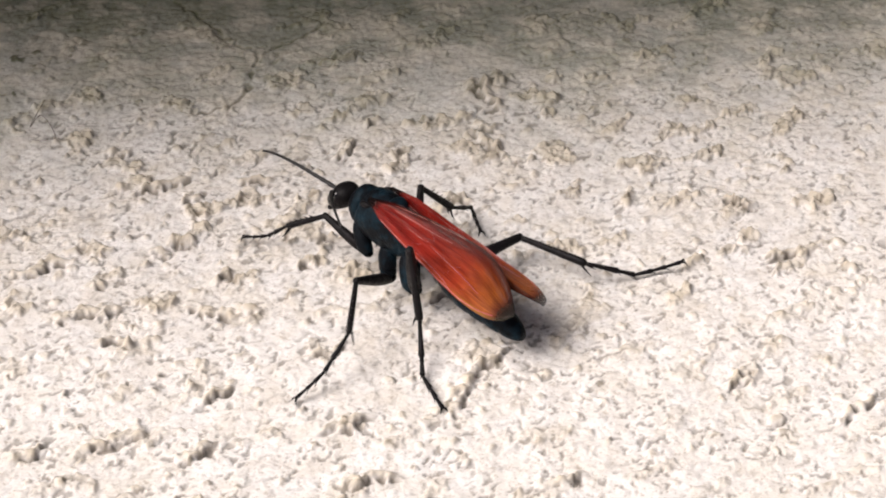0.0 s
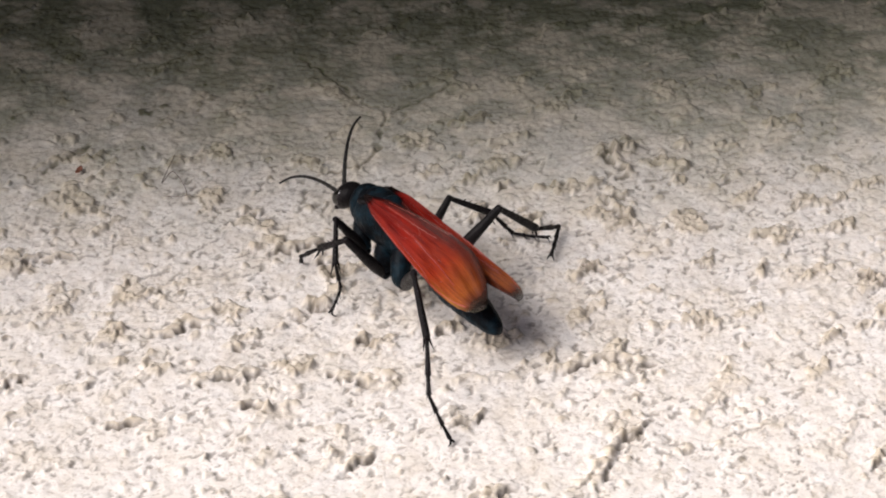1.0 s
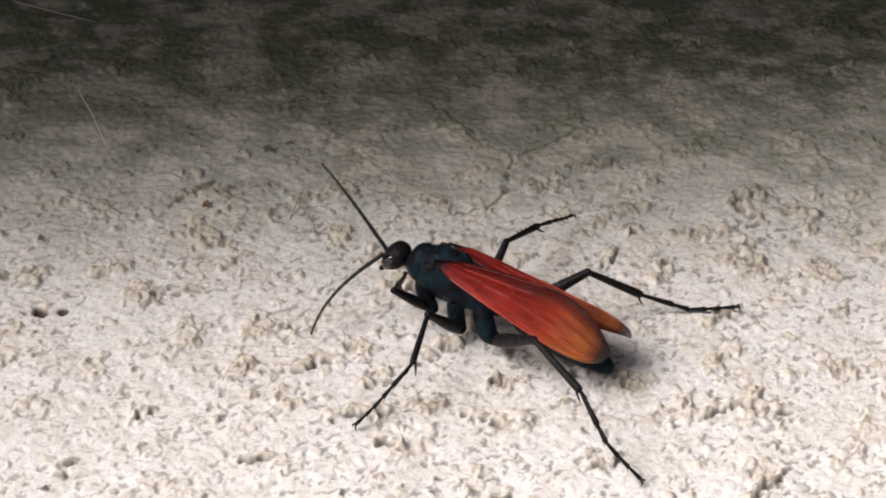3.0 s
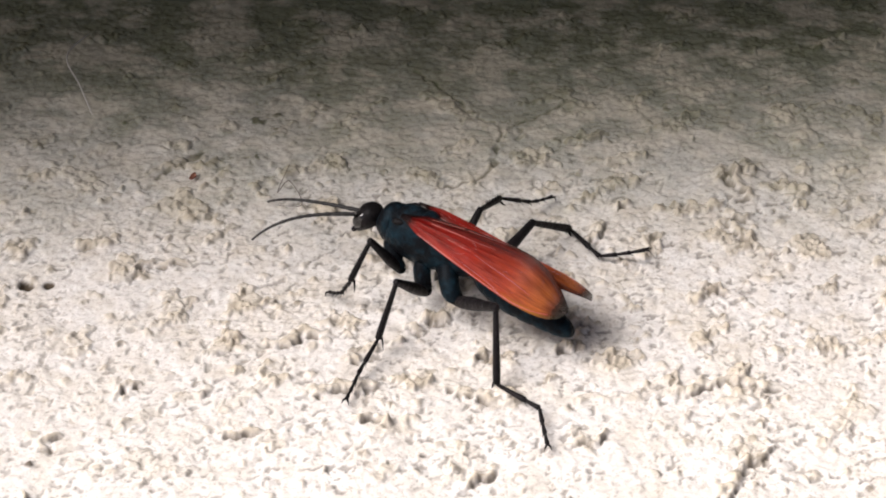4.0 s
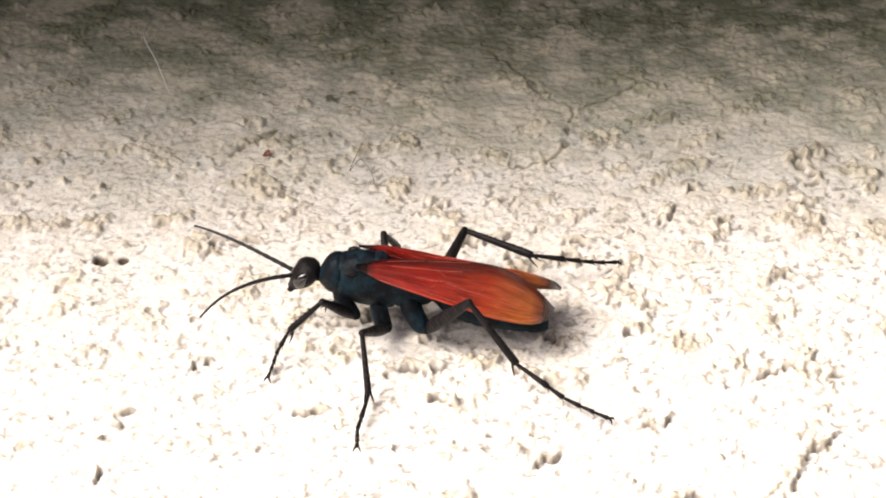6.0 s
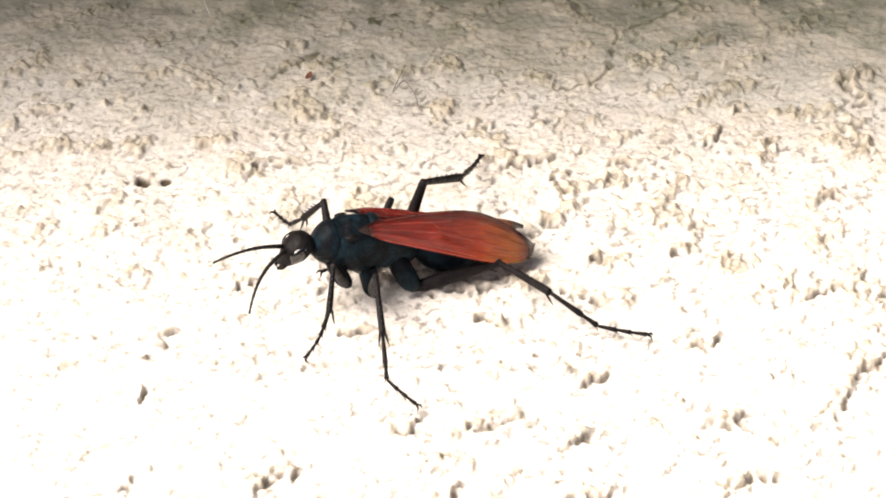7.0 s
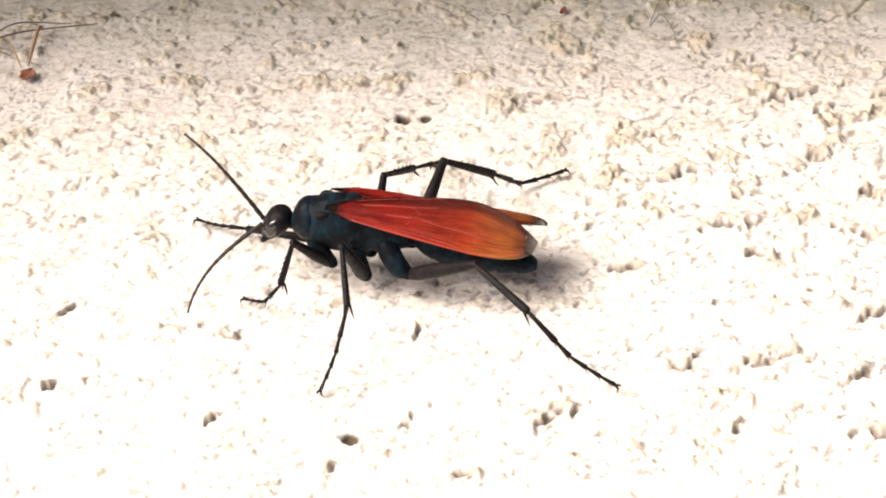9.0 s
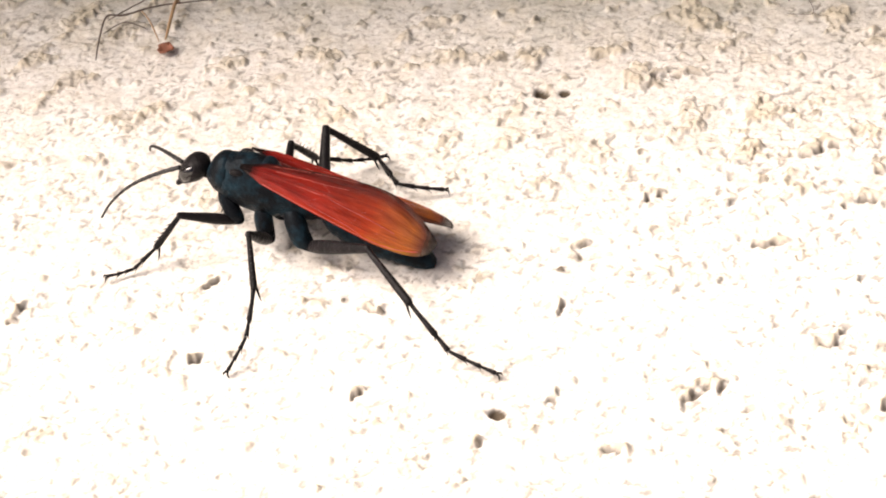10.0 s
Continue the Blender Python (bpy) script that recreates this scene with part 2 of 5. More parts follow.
# strokes of the trowel and torn crumbs: x, y, half length, half width in cm, turn
MARKS_WEST = [
    (-19.6, -8.8, 0.25, 0.1, 58), (-16.8, -9.6, 0.14, 0.09, 46), (-16.8, -8, 0.27, 0.1, 31), (-15.8, -6.4, 0.26, 0.1, -31), (-14.4, -10.2, 0.14, 0.09, 29), (-14.4, -8.5, 0.21, 0.1, -9),
    (-12.7, -11, 0.12, 0.08, 23), (-11.7, -10.1, 0.12, 0.08, 21), (-11.7, -8.4, 0.16, 0.09, 68), (-11.5, -7.1, 0.21, 0.1, 46), (-10.8, -11.1, 0.19, 0.09, 16), (-10.5, -6, 0.26, 0.1, 49),
    (-10.5, -3.1, 0.29, 0.1, 44),
]
MARKS_MID_WEST = [
    (-10, -3, 0.27, 0.1, 7), (-9.7, -9.9, 0.43, 0.12, 26), (-8.9, -4.8, 0.14, 0.09, 29), (-8.7, -6.9, 0.33, 0.11, 9), (-8.1, -4.8, 0.53, 0.13, 13), (-7.9, -8.9, 0.29, 0.1, 38),
    (-7.4, -5.9, 0.47, 0.13, 12), (-7.2, -10.1, 0.15, 0.09, 27), (-7, -1.9, 0.21, 0.09, 40), (-6.9, -5.9, 0.26, 0.1, 31), (-6.8, -8.7, 0.56, 0.14, 23), (-6.8, -6.6, 0.29, 0.11, -5),
    (-6.2, -4.5, 0.2, 0.09, -22),
]
MARKS_MID_EAST = [
    (-6.2, -2.8, 0.52, 0.13, 19), (-5.5, -9, 0.33, 0.11, 27), (-5.4, -10.1, 0.47, 0.13, 8), (-5.3, -7.8, 0.32, 0.11, 39), (-5.3, -6, 0.5, 0.13, -19), (-4.7, -2.8, 0.32, 0.11, -4),
    (-3.6, -7, 0.27, 0.1, 29), (-3.4, -8.6, 0.4, 0.12, 27), (-3.1, -9.7, 0.43, 0.12, 22), (-1.9, -5.8, 0.39, 0.12, 30), (-1.7, -8, 0.62, 0.14, 63), (-1.5, -3.5, 0.25, 0.1, -24),
    (-1.2, -7.3, 0.3, 0.11, 48), (-5.46, -2.58, 0.14, 0.09, 50), (-5.75, -3.23, 0.2, 0.1, 35), (-4.82, -3.28, 0.2, 0.08, -8), (-5.9, -4.28, 0.22, 0.12, 5), (-5.19, -5.21, 0.18, 0.09, 42),
    (-3.9, -4.95, 0.2, 0.09, 25), (-7.12, -5.22, 0.1, 0.09, 0), (-3.29, -2.09, 0.34, 0.1, 72), (-2.75, -1.4, 0.2, 0.1, 30), (-3.61, -4.35, 0.15, 0.07, 12), (-4.71, -6.01, 0.16, 0.09, 20),
]
MARKS_EAST = [
    (-1.1, -5.7, 0.46, 0.12, -14), (-1, -1.7, 0.26, 0.1, 19), (-0.8, -2.2, 0.46, 0.13, -56), (-0.8, -0.8, 0.47, 0.13, -68), (-0.4, -9.9, 0.32, 0.11, 17), (0.3, -0.3, 0.12, 0.08, -46),
    (2.4, -8, 0.36, 0.11, 33), (2.8, -8.9, 0.12, 0.08, 31), (2.9, -3.9, 0.28, 0.1, -26), (3.5, -5.2, 0.33, 0.11, 14), (4, -8.7, 0.42, 0.12, 37), (4.4, -5.6, 0.17, 0.09, -15),
]


# dark grit: x, y and size in cm
GRIT = [
    (-8.92, 0.9, 0.09), (-8.8, 0.86, 0.07), (-8.54, 1.06, 0.08), (-8.52, 0.67, 0.06), (-7.94, 1.09, 0.07), (-7.72, 1.25, 0.09), (-7.3, 0.45, 0.045), (-8.83, -0.17, 0.05), (-1.88, 1.39, 0.08), (1.49, 2.27, 0.10),
    (-4.45, 2.46, 0.06), (-3.74, 2.66, 0.06), (-11.11, 0.79, 0.05), (-17.66, -0.93, 0.06), (-17.29, -0.96, 0.09), (-16.39, -0.75, 0.05), (-16.33, -1.33, 0.05), (-16.02, -2.31, 0.05), (-19.67, -0.44, 0.05), (-17.0, -2.22, 0.04),
    (-11.72, -7.64, 0.06), (-14.24, -8.6, 0.06), (-14.8, -8.4, 0.05),
]

CRACKS = [
    (0.05, [(-6.3, 2.6), (-5.6, 1.75), (-5.1, 1.0), (-4.5, 0.88), (-4.1, 1.15), (-3.65, 1.5)]),
    (0.05, [(-4.7, 0.8), (-4.82, 0.05), (-4.87, -0.35), (-5.2, -0.75), (-5.7, -0.92)]),
    (0.10, [(-10.4, -0.65), (-10.1, -0.38), (-9.75, -0.05)]),
    
]


def ground():
    fine = 0.025
    xs = np.concatenate([[-4000, -400, -80, -32], np.arange(-22.2, 7.001, fine), [16, 80, 400, 4000]])
    ys = np.concatenate([[-4000, -400, -80, -24], np.arange(-12.9, 8.001, fine), [14, 40, 400, 4000]])
    x, y = np.meshgrid(xs, ys)
    bx = x + 0.10 * (value_noise(x, y, 0.22, 1) - 0.5) + 0.07 * (value_noise(x, y, 0.09, 31) - 0.5)
    by = y + 0.10 * (value_noise(x, y, 0.22, 2) - 0.5) + 0.07 * (value_noise(x, y, 0.09, 32) - 0.5)
    # the far strip and some patches are trowelled smoother
    trowel = step(-1.5, 1.2, y + 2.4 * (value_noise(x, y, 2.2, 4) - 0.5))
    patch = 1 - step(0.85, 1.05, np.hypot((x + 6.6) / 2.0, (y - 1.6) / 1.7))
    flat = np.clip(0.55 * trowel + 0.45 * patch, 0, 1)
    # clumps of ochre crumbs, drawn out along the strokes of the trowel
    c, q = math.cos(radians(30)), math.sin(radians(30))
    u, v = bx * c + by * q, by * c - bx * q
    dense = step(-8.0, -4.0, y) * (1 - step(0.2, 2.2, y))
    patchy = value_noise(u * 0.6, v * 1.2, 0.52, 6) + 0.26 * (value_noise(bx, by, 0.24, 33) - 0.5) + 0.12 * (value_noise(x, y, 2.6, 45) - 0.5)
    low = 0.725 - 0.034 * dense + 0.05 * flat + 0.01 * (1 - step(-14, -8, x))
    loose = step(0.46, 0.62, value_noise(x, y, 1.3, 49)) * (0.35 + 0.25 * dense) * (1 - 0.7 * flat) * (0.75 + 0.25 * step(-13, -7, x))
    clump = step(low, low + 0.035, patchy) * (1 - 0.45 * flat) * (0.45 + 0.55 * step(-7.6, -4.6, y + 1.2 * (value_noise(x, y, 1.6, 63) - 0.5)))
    d, own = grains(bx, by, 0.10, 7)
    fine_crumb = (0.3 + 0.7 * own) * (1 - step(0.12, 0.62, d))
    d, own = grains(bx, by * 1.1, 0.23, 8)
    crumb = own * (1 - step(0.15, 0.65, d)) * (0.7 + 0.6 * value_noise(x, y, 0.07, 38))
    d, own = grains(bx, by, 0.36, 44)
    stray = (own > 0.72) * (1 - step(0.10, 0.16 + 0.16 * (own - 0.7) / 0.3, d)) * (1 - 0.6 * flat)
    gap = clump * step(0.56, 0.66, value_noise(bx, by, 0.17, 46)) * (1 - 0.5 * crumb)
    # the bare ground between them is smooth, with many small pits
    patches = 0.35 + 0.65 * step(0.40, 0.6, value_noise(x, y, 0.7, 40))
    fleck = 0.75 * value_noise(0.55 * (bx + by), 0.90 * (by - bx), 0.125, 61) + 0.25 * value_noise(x, y, 0.06, 62)
    pit = step(0.625, 0.66, fleck) * (0.8 + 0.2 * step(-12, -6, x)) * (1 - 0.75 * flat) * patches
    d, own = grains(bx, by * 1.6, 0.62, 10)
    chip = (own < 0.11) * (1 - step(0.3 * own, 0.05 + 1.3 * own, d)) * (1 - 0.3 * flat)
    d, own = grains(x, y, 0.8, 48)
    speck = (own < 0.3) * (1 - step(0.03, 0.03 + 0.12 * own + 0.015, d)) * flat
    swell = value_noise(x, y, 1.7, 5) - 0.5
    z = 0.06 * swell + 0.03 * (value_noise(x, y, 0.4, 34) - 0.5) + (0.018 + 0.006 * flat) * (value_noise(x, y, 0.15, 39) - 0.5) + 0.010 * (value_noise(x, y, 0.055, 35) - 0.5)
    z = z + (0.85 + 0.15 * step(-13, -7, x)) * clump * (0.035 + 0.04 * fine_crumb + 0.055 * crumb) + loose * (0.028 * fine_crumb + 0.03 * crumb) + 0.045 * (0.85 + 0.15 * step(-13, -7, x)) * stray - 0.022 * pit - 0.06 * chip - 0.045 * gap + 0.022 * flat * (value_noise(x * 0.8, y, 0.10, 47) - 0.5)
    tint = np.clip(0.26 * flat + (0.85 + 0.15 * step(-13, -7, x)) * clump * (0.45 + 0.5 * crumb) + 0.5 * stray + loose * (0.2 + 0.4 * crumb) + 0.18 * step(0.45, 0.7, value_noise(x, y, 0.5, 50)), 0, 0.9)
    # pits, chips and gaps also get a darker colour, with dark specks
    dirt_shade = np.maximum.reduce([0.55 * pit, 0.45 * chip, 0.28 * gap, speck])
    for cx, cy, a, b, turn, high in LUMPS:
        c, s = math.cos(radians(turn)), math.sin(radians(turn))
        u, v = ((x - cx) * c + (y - cy) * s) / a, ((y - cy) * c - (x - cx) * s) / b
        rough = 0.35 + 0.6 * value_noise(bx, by, 0.17, 51) + 0.7 * crumb
        w = step(0, 1, 1.4 - np.sqrt(u * u + v * v) * (0.7 + 0.6 * value_noise(x, y, 0.2, 14)))
        z = z + 0.1 * high * w * (rough if high > 0 else 1)
        tint = np.maximum(tint, 0.8 * w * (high > 0) * rough)
        dirt_shade = np.maximum(dirt_shade, (high < 0) * step(0.05, 0.6, w))
    # torn strokes: a crumbly ridge, and a crevice along its far side from the light, its shade painted dark
    for cx, cy, half, wide, turn in MARKS_WEST + MARKS_MID_WEST + MARKS_MID_EAST + MARKS_EAST:
        reach = half + 3 * wide
        i0, i1 = np.searchsorted(ys, (cy - reach, cy + reach))
        j0, j1 = np.searchsorted(xs, (cx - reach, cx + reach))
        box = (slice(i0, i1), slice(j0, j1))
        px, py = x[box], y[box]
        c, q = math.cos(radians(turn)), math.sin(radians(turn))
        wander = 0.22 * (value_noise(px, py, 0.32, 52) - 0.5) + 0.10 * (value_noise(px, py, 0.11, 53) - 0.5)
        u, v = (px - cx) * c + (py - cy) * q, (py - cy) * c - (px - cx) * q + wander
        rough = 0.25 + 0.9 * value_noise(px, py, 0.13, 54) + 0.4 * crumb[box]
        ends = 1 - step(0.6, 1.25, np.abs(u) / half + 0.5 * (value_noise(px, py, 0.18, 55) - 0.5))
        ridge = ends * (1 - step(0.2, 1.0, np.abs(v) / wide))
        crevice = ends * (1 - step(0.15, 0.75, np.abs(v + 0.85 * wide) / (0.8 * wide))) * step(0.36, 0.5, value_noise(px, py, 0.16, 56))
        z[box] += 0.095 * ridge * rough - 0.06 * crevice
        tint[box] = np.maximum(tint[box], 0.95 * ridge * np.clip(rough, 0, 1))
        dirt_shade[box] = np.maximum(dirt_shade[box], 0.78 * crevice)
    # grains of dark grit
    for cx, cy, size in GRIT:
        i0, i1 = np.searchsorted(ys, (cy - 0.3, cy + 0.3))
        j0, j1 = np.searchsorted(xs, (cx - 0.3, cx + 0.3))
        box = (slice(i0, i1), slice(j0, j1))
        far = np.hypot(x[box] - cx, 0.8 * (y[box] - cy)) / size + 1.1 * (value_noise(x[box], y[box], 0.09, 64) - 0.5)
        w = 1 - step(0.6, 1.1, far)
        z[box] += 0.02 * w
        dirt_shade[box] = np.maximum(dirt_shade[box], 0.9 * w)
    # hairline cracks round the smooth patch
    for wide, path in CRACKS:
        away = np.full(x.shape, 9.0)
        wx, wy = x + 0.12 * (value_noise(x, y, 0.2, 15) - 0.5), y + 0.12 * (value_noise(x, y, 0.2, 16) - 0.5)
        for (ax, ay), (ex, ey) in zip(path, path[1:]):
            s = np.clip(((wx - ax) * (ex - ax) + (wy - ay) * (ey - ay)) / ((ex - ax) ** 2 + (ey - ay) ** 2), 0, 1)
            away = np.minimum(away, np.hypot(wx - ax - s * (ex - ax), wy - ay - s * (ey - ay)))
        w = (1 - step(0.3 * wide, wide, away)) * step(0.28, 0.5, value_noise(x, y, 0.22, 37))
        z, dirt_shade = z - 0.03 * w, np.maximum(dirt_shade, 0.8 * w)
    # colour mask growing towards the far strip, painting its shade darker
    shade_tint = step(-3.6, 4.4, y + 1.6 * (value_noise(x, y, 1.8, 17) - 0.5) + 0.9 * (value_noise(x, y, 0.4, 18) - 0.5)) * 0.82
    beyond = step(0, 3, np.maximum(np.maximum(-22.2 - x, x - 7), np.maximum(-12.9 - y, y - 8.0)))
    z, dirt_shade, tint = z * (1 - beyond), dirt_shade * (1 - beyond), tint * (1 - beyond)
    ny, nx = x.shape
    me = bpy.data.meshes.new("ground")
    co = np.stack([x, y, z], -1).reshape(-1, 3) * 0.01
    k = np.arange(ny * nx).reshape(ny, nx)
    quad = np.stack([k[:-1, :-1], k[:-1, 1:], k[1:, 1:], k[1:, :-1]], -1).reshape(-1)
    me.vertices.add(len(co))
    me.vertices.foreach_set("co", co.ravel())
    me.loops.add(len(quad))
    me.loops.foreach_set("vertex_index", quad)
    me.polygons.add(len(quad) // 4)
    me.polygons.foreach_set("loop_start", np.arange(0, len(quad), 4))
    me.update(calc_edges=True)
    me.polygons.foreach_set("use_smooth", np.ones(len(me.polygons), bool))
    for name, value in (("crumb", tint), ("dirt_shade", dirt_shade), ("shade_tint", shade_tint)):
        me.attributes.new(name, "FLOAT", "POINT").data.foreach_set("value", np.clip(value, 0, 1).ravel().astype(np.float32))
    me.materials.append(PLASTER)
    tagged(new("ground", me), "rough cream plaster ledge with crumbs, pits and shade-tinted far edge", "plaster ledge", kind="structure")


def slab(name, x0, x1, y0, y1, z0, z1, label):
    bm = bmesh.new()
    bmesh.ops.create_cube(bm, size=1, matrix=Matrix.LocRotScale(((x0 + x1) / 2, (y0 + y1) / 2, (z0 + z1) / 2), None, (x1 - x0, y1 - y0, z1 - z0)))
    bmesh.ops.bevel(bm, geom=bm.edges[:], offset=0.003, segments=3, affect="EDGES")
    me = bpy.data.meshes.new(name)
    bm.to_mesh(me)
    me.materials.append(BOARD)
    return tagged(new(name, me), label, "wall", kind="structure")


ground()
# unseen board and wall, added to block light from the far strip
slab("overhang", -1.2, 1.2, 0.0, 0.24, 0.12, 0.18, "unseen plain dark board added over the ledge to cast its shade").matrix_world = pose(-0.05, -0.0330, 0, 0, 0, 6.0)
slab("wall_back", -1.2, 1.2, 0.24, 0.34, -0.02, 1.2, "unseen plain dark wall added behind the plaster ledge").matrix_world = pose(-0.05, -0.0330, 0, 0, 0, 6.0)


# ---- small litter on the plaster ----
def strand(name, points, thick, mat, label, category):
    """A bent strand that lies on the ground; points in cm, thickness in mm."""
    pts = [p * 0.01 for p in smooth_rows(points, 8)]
    r = [thick * MM * (1 - 0.5 * abs(2 * k / (len(pts) - 1) - 1) ** 3) for k in range(len(pts))]
    return tagged(new(name, mesh_of(name, *tube(pts, r, 6), mat)), label, category)


def leaf_bit(points, label):
    """A curled scrap of dry leaf: a thin cupped sheet with a thickness."""
    x0, y0, a, b, turn = points
    verts, faces = [], []
    for i in range(9):
        for j in range(7):
            u, v = i / 4 - 1, j / 3 - 1
            w = math.sqrt(max(0.0, 1 - u * u)) * (1 + 0.25 * math.sin(5 * u))
            verts.append(Vector((u * a, v * w * b, 0.35 * b * v * v + 0.2 * a * u * u + 0.12 * a)) * 0.01)
    for i in range(8):
        for j in range(6):
            k = i * 7 + j
            faces.append((k, k + 7, k + 8, k + 1))
    ob = tagged(new("leaf_scrap", mesh_of("leaf_scrap", verts, faces, LEAFLET)), label, "leaf scrap")
    ob.matrix_world = pose(x0 * 0.01, y0 * 0.01, 0.0006, 0, 0, turn)
    ob.modifiers.new("thickness", "SOLIDIFY").thickness = 0.00015


TWIG = plain_material("dark_dry_twig", (0.13, 0.095, 0.08), 0.8)
strand("plant_fibre", [(-13.9, 6.1, 0.15), (-12.7, 6.0, 0.3), (-12.1, 6.4, 0.35), (-11.4, 7.2, 0.15)], 0.16, FIBRE, "curved tan plant fibre lying in the shade", "fibre")
strand("plant_fibre", [(-12.1, 7.6, 0.15), (-12.03, 6.1, 0.5), (-12.0, 5.4, 0.12)], 0.15, FIBRE, "short tan plant fibre crossing a longer one", "fibre")
strand("silk_thread", [(-13.8, 5.4, 0.12), (-13.0, 4.85, 0.25), (-12.2, 4.7, 0.12)], 0.10, SILK, "pale silk thread on dark greenish plaster", "silk thread")
strand("silk_thread", [(-11.95, 3.3, 0.15), (-12.24, 2.35, 0.3), (-11.92, 1.5, 0.25), (-11.66, 0.86, 0.12)], 0.11, SILK, "pale dusty silk thread with a kink", "silk thread")
strand("hair", [(-8.27, -0.5, 0.12), (-8.42, -1.5, 0.3), (-8.24, -1.25, 0.35), (-8.02, -1.62, 0.15), (-8.45, -1.6, 0.12)], 0.07, TWIG, "thin brown hair with a loop", "hair")
strand("twig", [(-19.5, -3.0, 0.1), (-19.51, -2.71, 0.18), (-19.49, -2.26, 0.3), (-19.42, -2.1, 0.32), (-19.17, -2.06, 0.3), (-18.61, -1.79, 0.3), (-17.5, -1.32, 0.12)], 0.17, TWIG, "thin dark dry twig bent at one end", "twig")
strand("twig", [(-19.43, -2.22, 0.3), (-19.01, -1.86, 0.36), (-18.68, -1.63, 0.36), (-17.92, -1.36, 0.14)], 0.13, TWIG, "thin dark dry twig beside a thicker one", "twig")
strand("twig", [(-19.5, -2.4, 0.16), (-19.18, -2.13, 0.2), (-18.79, -2.2, 0.12)], 0.10, TWIG, "short thin dry twig with a bow", "twig")
strand("plant_fibre", [(-18.38, -1.5, 0.12), (-18.4, -1.7, 0.28), (-18.44, -2.49, 0.14)], 0.30, FIBRE, "short tan straw standing on a leaf scrap", "fibre")
strand("plant_fibre", [(-18.95, -1.9, 0.3), (-18.75, -2.15, 0.26), (-18.54, -2.53, 0.12)], 0.13, FIBRE, "thin tan fibre leaning on a leaf scrap", "fibre")
leaf_bit((-18.42, -2.68, 0.13, 0.12, 70), "curled rust-red leaf scrap under a straw")
leaf_bit((-9.85, -0.8, 0.09, 0.04, 70), "tiny rust-red leaf scrap on plaster")
leaf_bit((-15.63, 0.14, 0.2, 0.1, 30), "small rust-red leaf scrap in the shade")


# ---- the wasp ----
# Sizes in mm. x points to the head, y to its own left, z up; the middle of the thorax is the origin.
def scaled(points):
    return [Vector(p) * MM for p in points]


def wasp_body(wasp):
    thorax = smooth_rows([(4.5, 0.4, 0.5, 0.6), (4.2, 0.4, 1.6, 1.7), (3.2, 0.6, 2.5, 2.7), (1.6, 0.9, 3.2, 3.8), (-0.8, 0.8, 3.5, 4.5), (-3.4, 0.5, 3.4, 4.7),
                          (-6.0, 0.1, 3.1, 4.2), (-8.4, -0.4, 2.7, 3.3), (-10.4, -1.0, 2.2, 2.5), (-11.8, -1.6, 1.5, 1.6), (-12.5, -1.9, 0.7, 0.8)], 4)
    v, f = loft([((x * MM, 0, z * MM), (0, w * MM, 0), (0, 0, h * MM)) for x, z, w, h in thorax], 28)
    # grooves between the plates of the thorax
    for p in v:
        for g, depth in ((2.3, 0.12), (-3.2, 0.09), (-5.2, 0.11), (-7.4, 0.10)):
            p.yz *= 1 - depth * math.exp(-(((p.x / MM) - g + 0.25 * p.z / MM) / 0.22) ** 2)
    part("thorax", mesh_of("thorax", v, f, VELVET), wasp, "velvety blue-black thorax")
    v, f = loft([((x * MM, 0, z * MM), (0, w * MM, 0), (0, 0, h * MM)) for x, z, w, h in smooth_rows([(-3.0, 4.3, 0.2, 0.1), (-3.4, 4.5, 1.5, 0.7), (-4.3, 4.5, 1.8, 0.9), (-5.3, 4.1, 1.4, 0.7), (-5.8, 3.8, 0.2, 0.1)], 4)], 18)
    part("scutellum", mesh_of("scutellum", v, f, VELVET), wasp, "raised blue-black plate on the back")
    v, f = loft([((x * MM, 0, z * MM), (0, w * MM, 0), (0, 0, h * MM)) for x, z, w, h in smooth_rows([(4.9, 0.4, 0.9, 1.0), (4.5, 0.7, 1.6, 1.7), (3.9, 1.1, 2.2, 2.5), (3.1, 1.3, 2.7, 3.1), (2.2, 1.2, 2.95, 3.45), (1.6, 1.1, 2.9, 3.4)], 4)], 24)
    part("collar", mesh_of("collar", v, f, VELVET), wasp)
    neck = along_x([(6.4 * MM, 0.2 * MM, 0.8 * MM, 0.9 * MM), (5.0 * MM, 0.3 * MM, 0.9 * MM, 1.0 * MM), (4.0 * MM, 0.4 * MM, 1.2 * MM, 1.3 * MM)])
    part("neck", mesh_of("neck", *loft(neck, 14), SHELL), wasp)
    for side in (1, -1):
        v, f = loft([((x * MM, side * 2.55 * MM, z * MM), (0, side * w * MM, 0), (0, 0, w * MM)) for x, z, w in ((0.9, 3.6, 0.1), (0.7, 3.6, 0.4), (0.1, 3.7, 0.55), (-0.7, 3.8, 0.45), (-1.2, 3.8, 0.1))], 12)
        part("wing_scale", mesh_of("wing_scale", v, f, SHELL), wasp, "small black plate over the wing root")
    gaster = []
    for x, z, w, h in smooth_rows([(-11.9, -1.9, 0.8, 0.8), (-12.8, -2.2, 0.9, 0.9), (-14.2, -2.5, 1.9, 1.8), (-16.4, -2.9, 2.7, 2.5), (-19.0, -3.4, 3.0, 2.8), (-22.0, -4.0, 2.9, 2.6),
                                   (-25.5, -4.8, 2.4, 2.2), (-28.2, -5.5, 1.8, 1.7), (-29.6, -5.8, 1.25, 1.2), (-30.3, -6.0, 0.7, 0.7)], 6):
        ring = 1.0
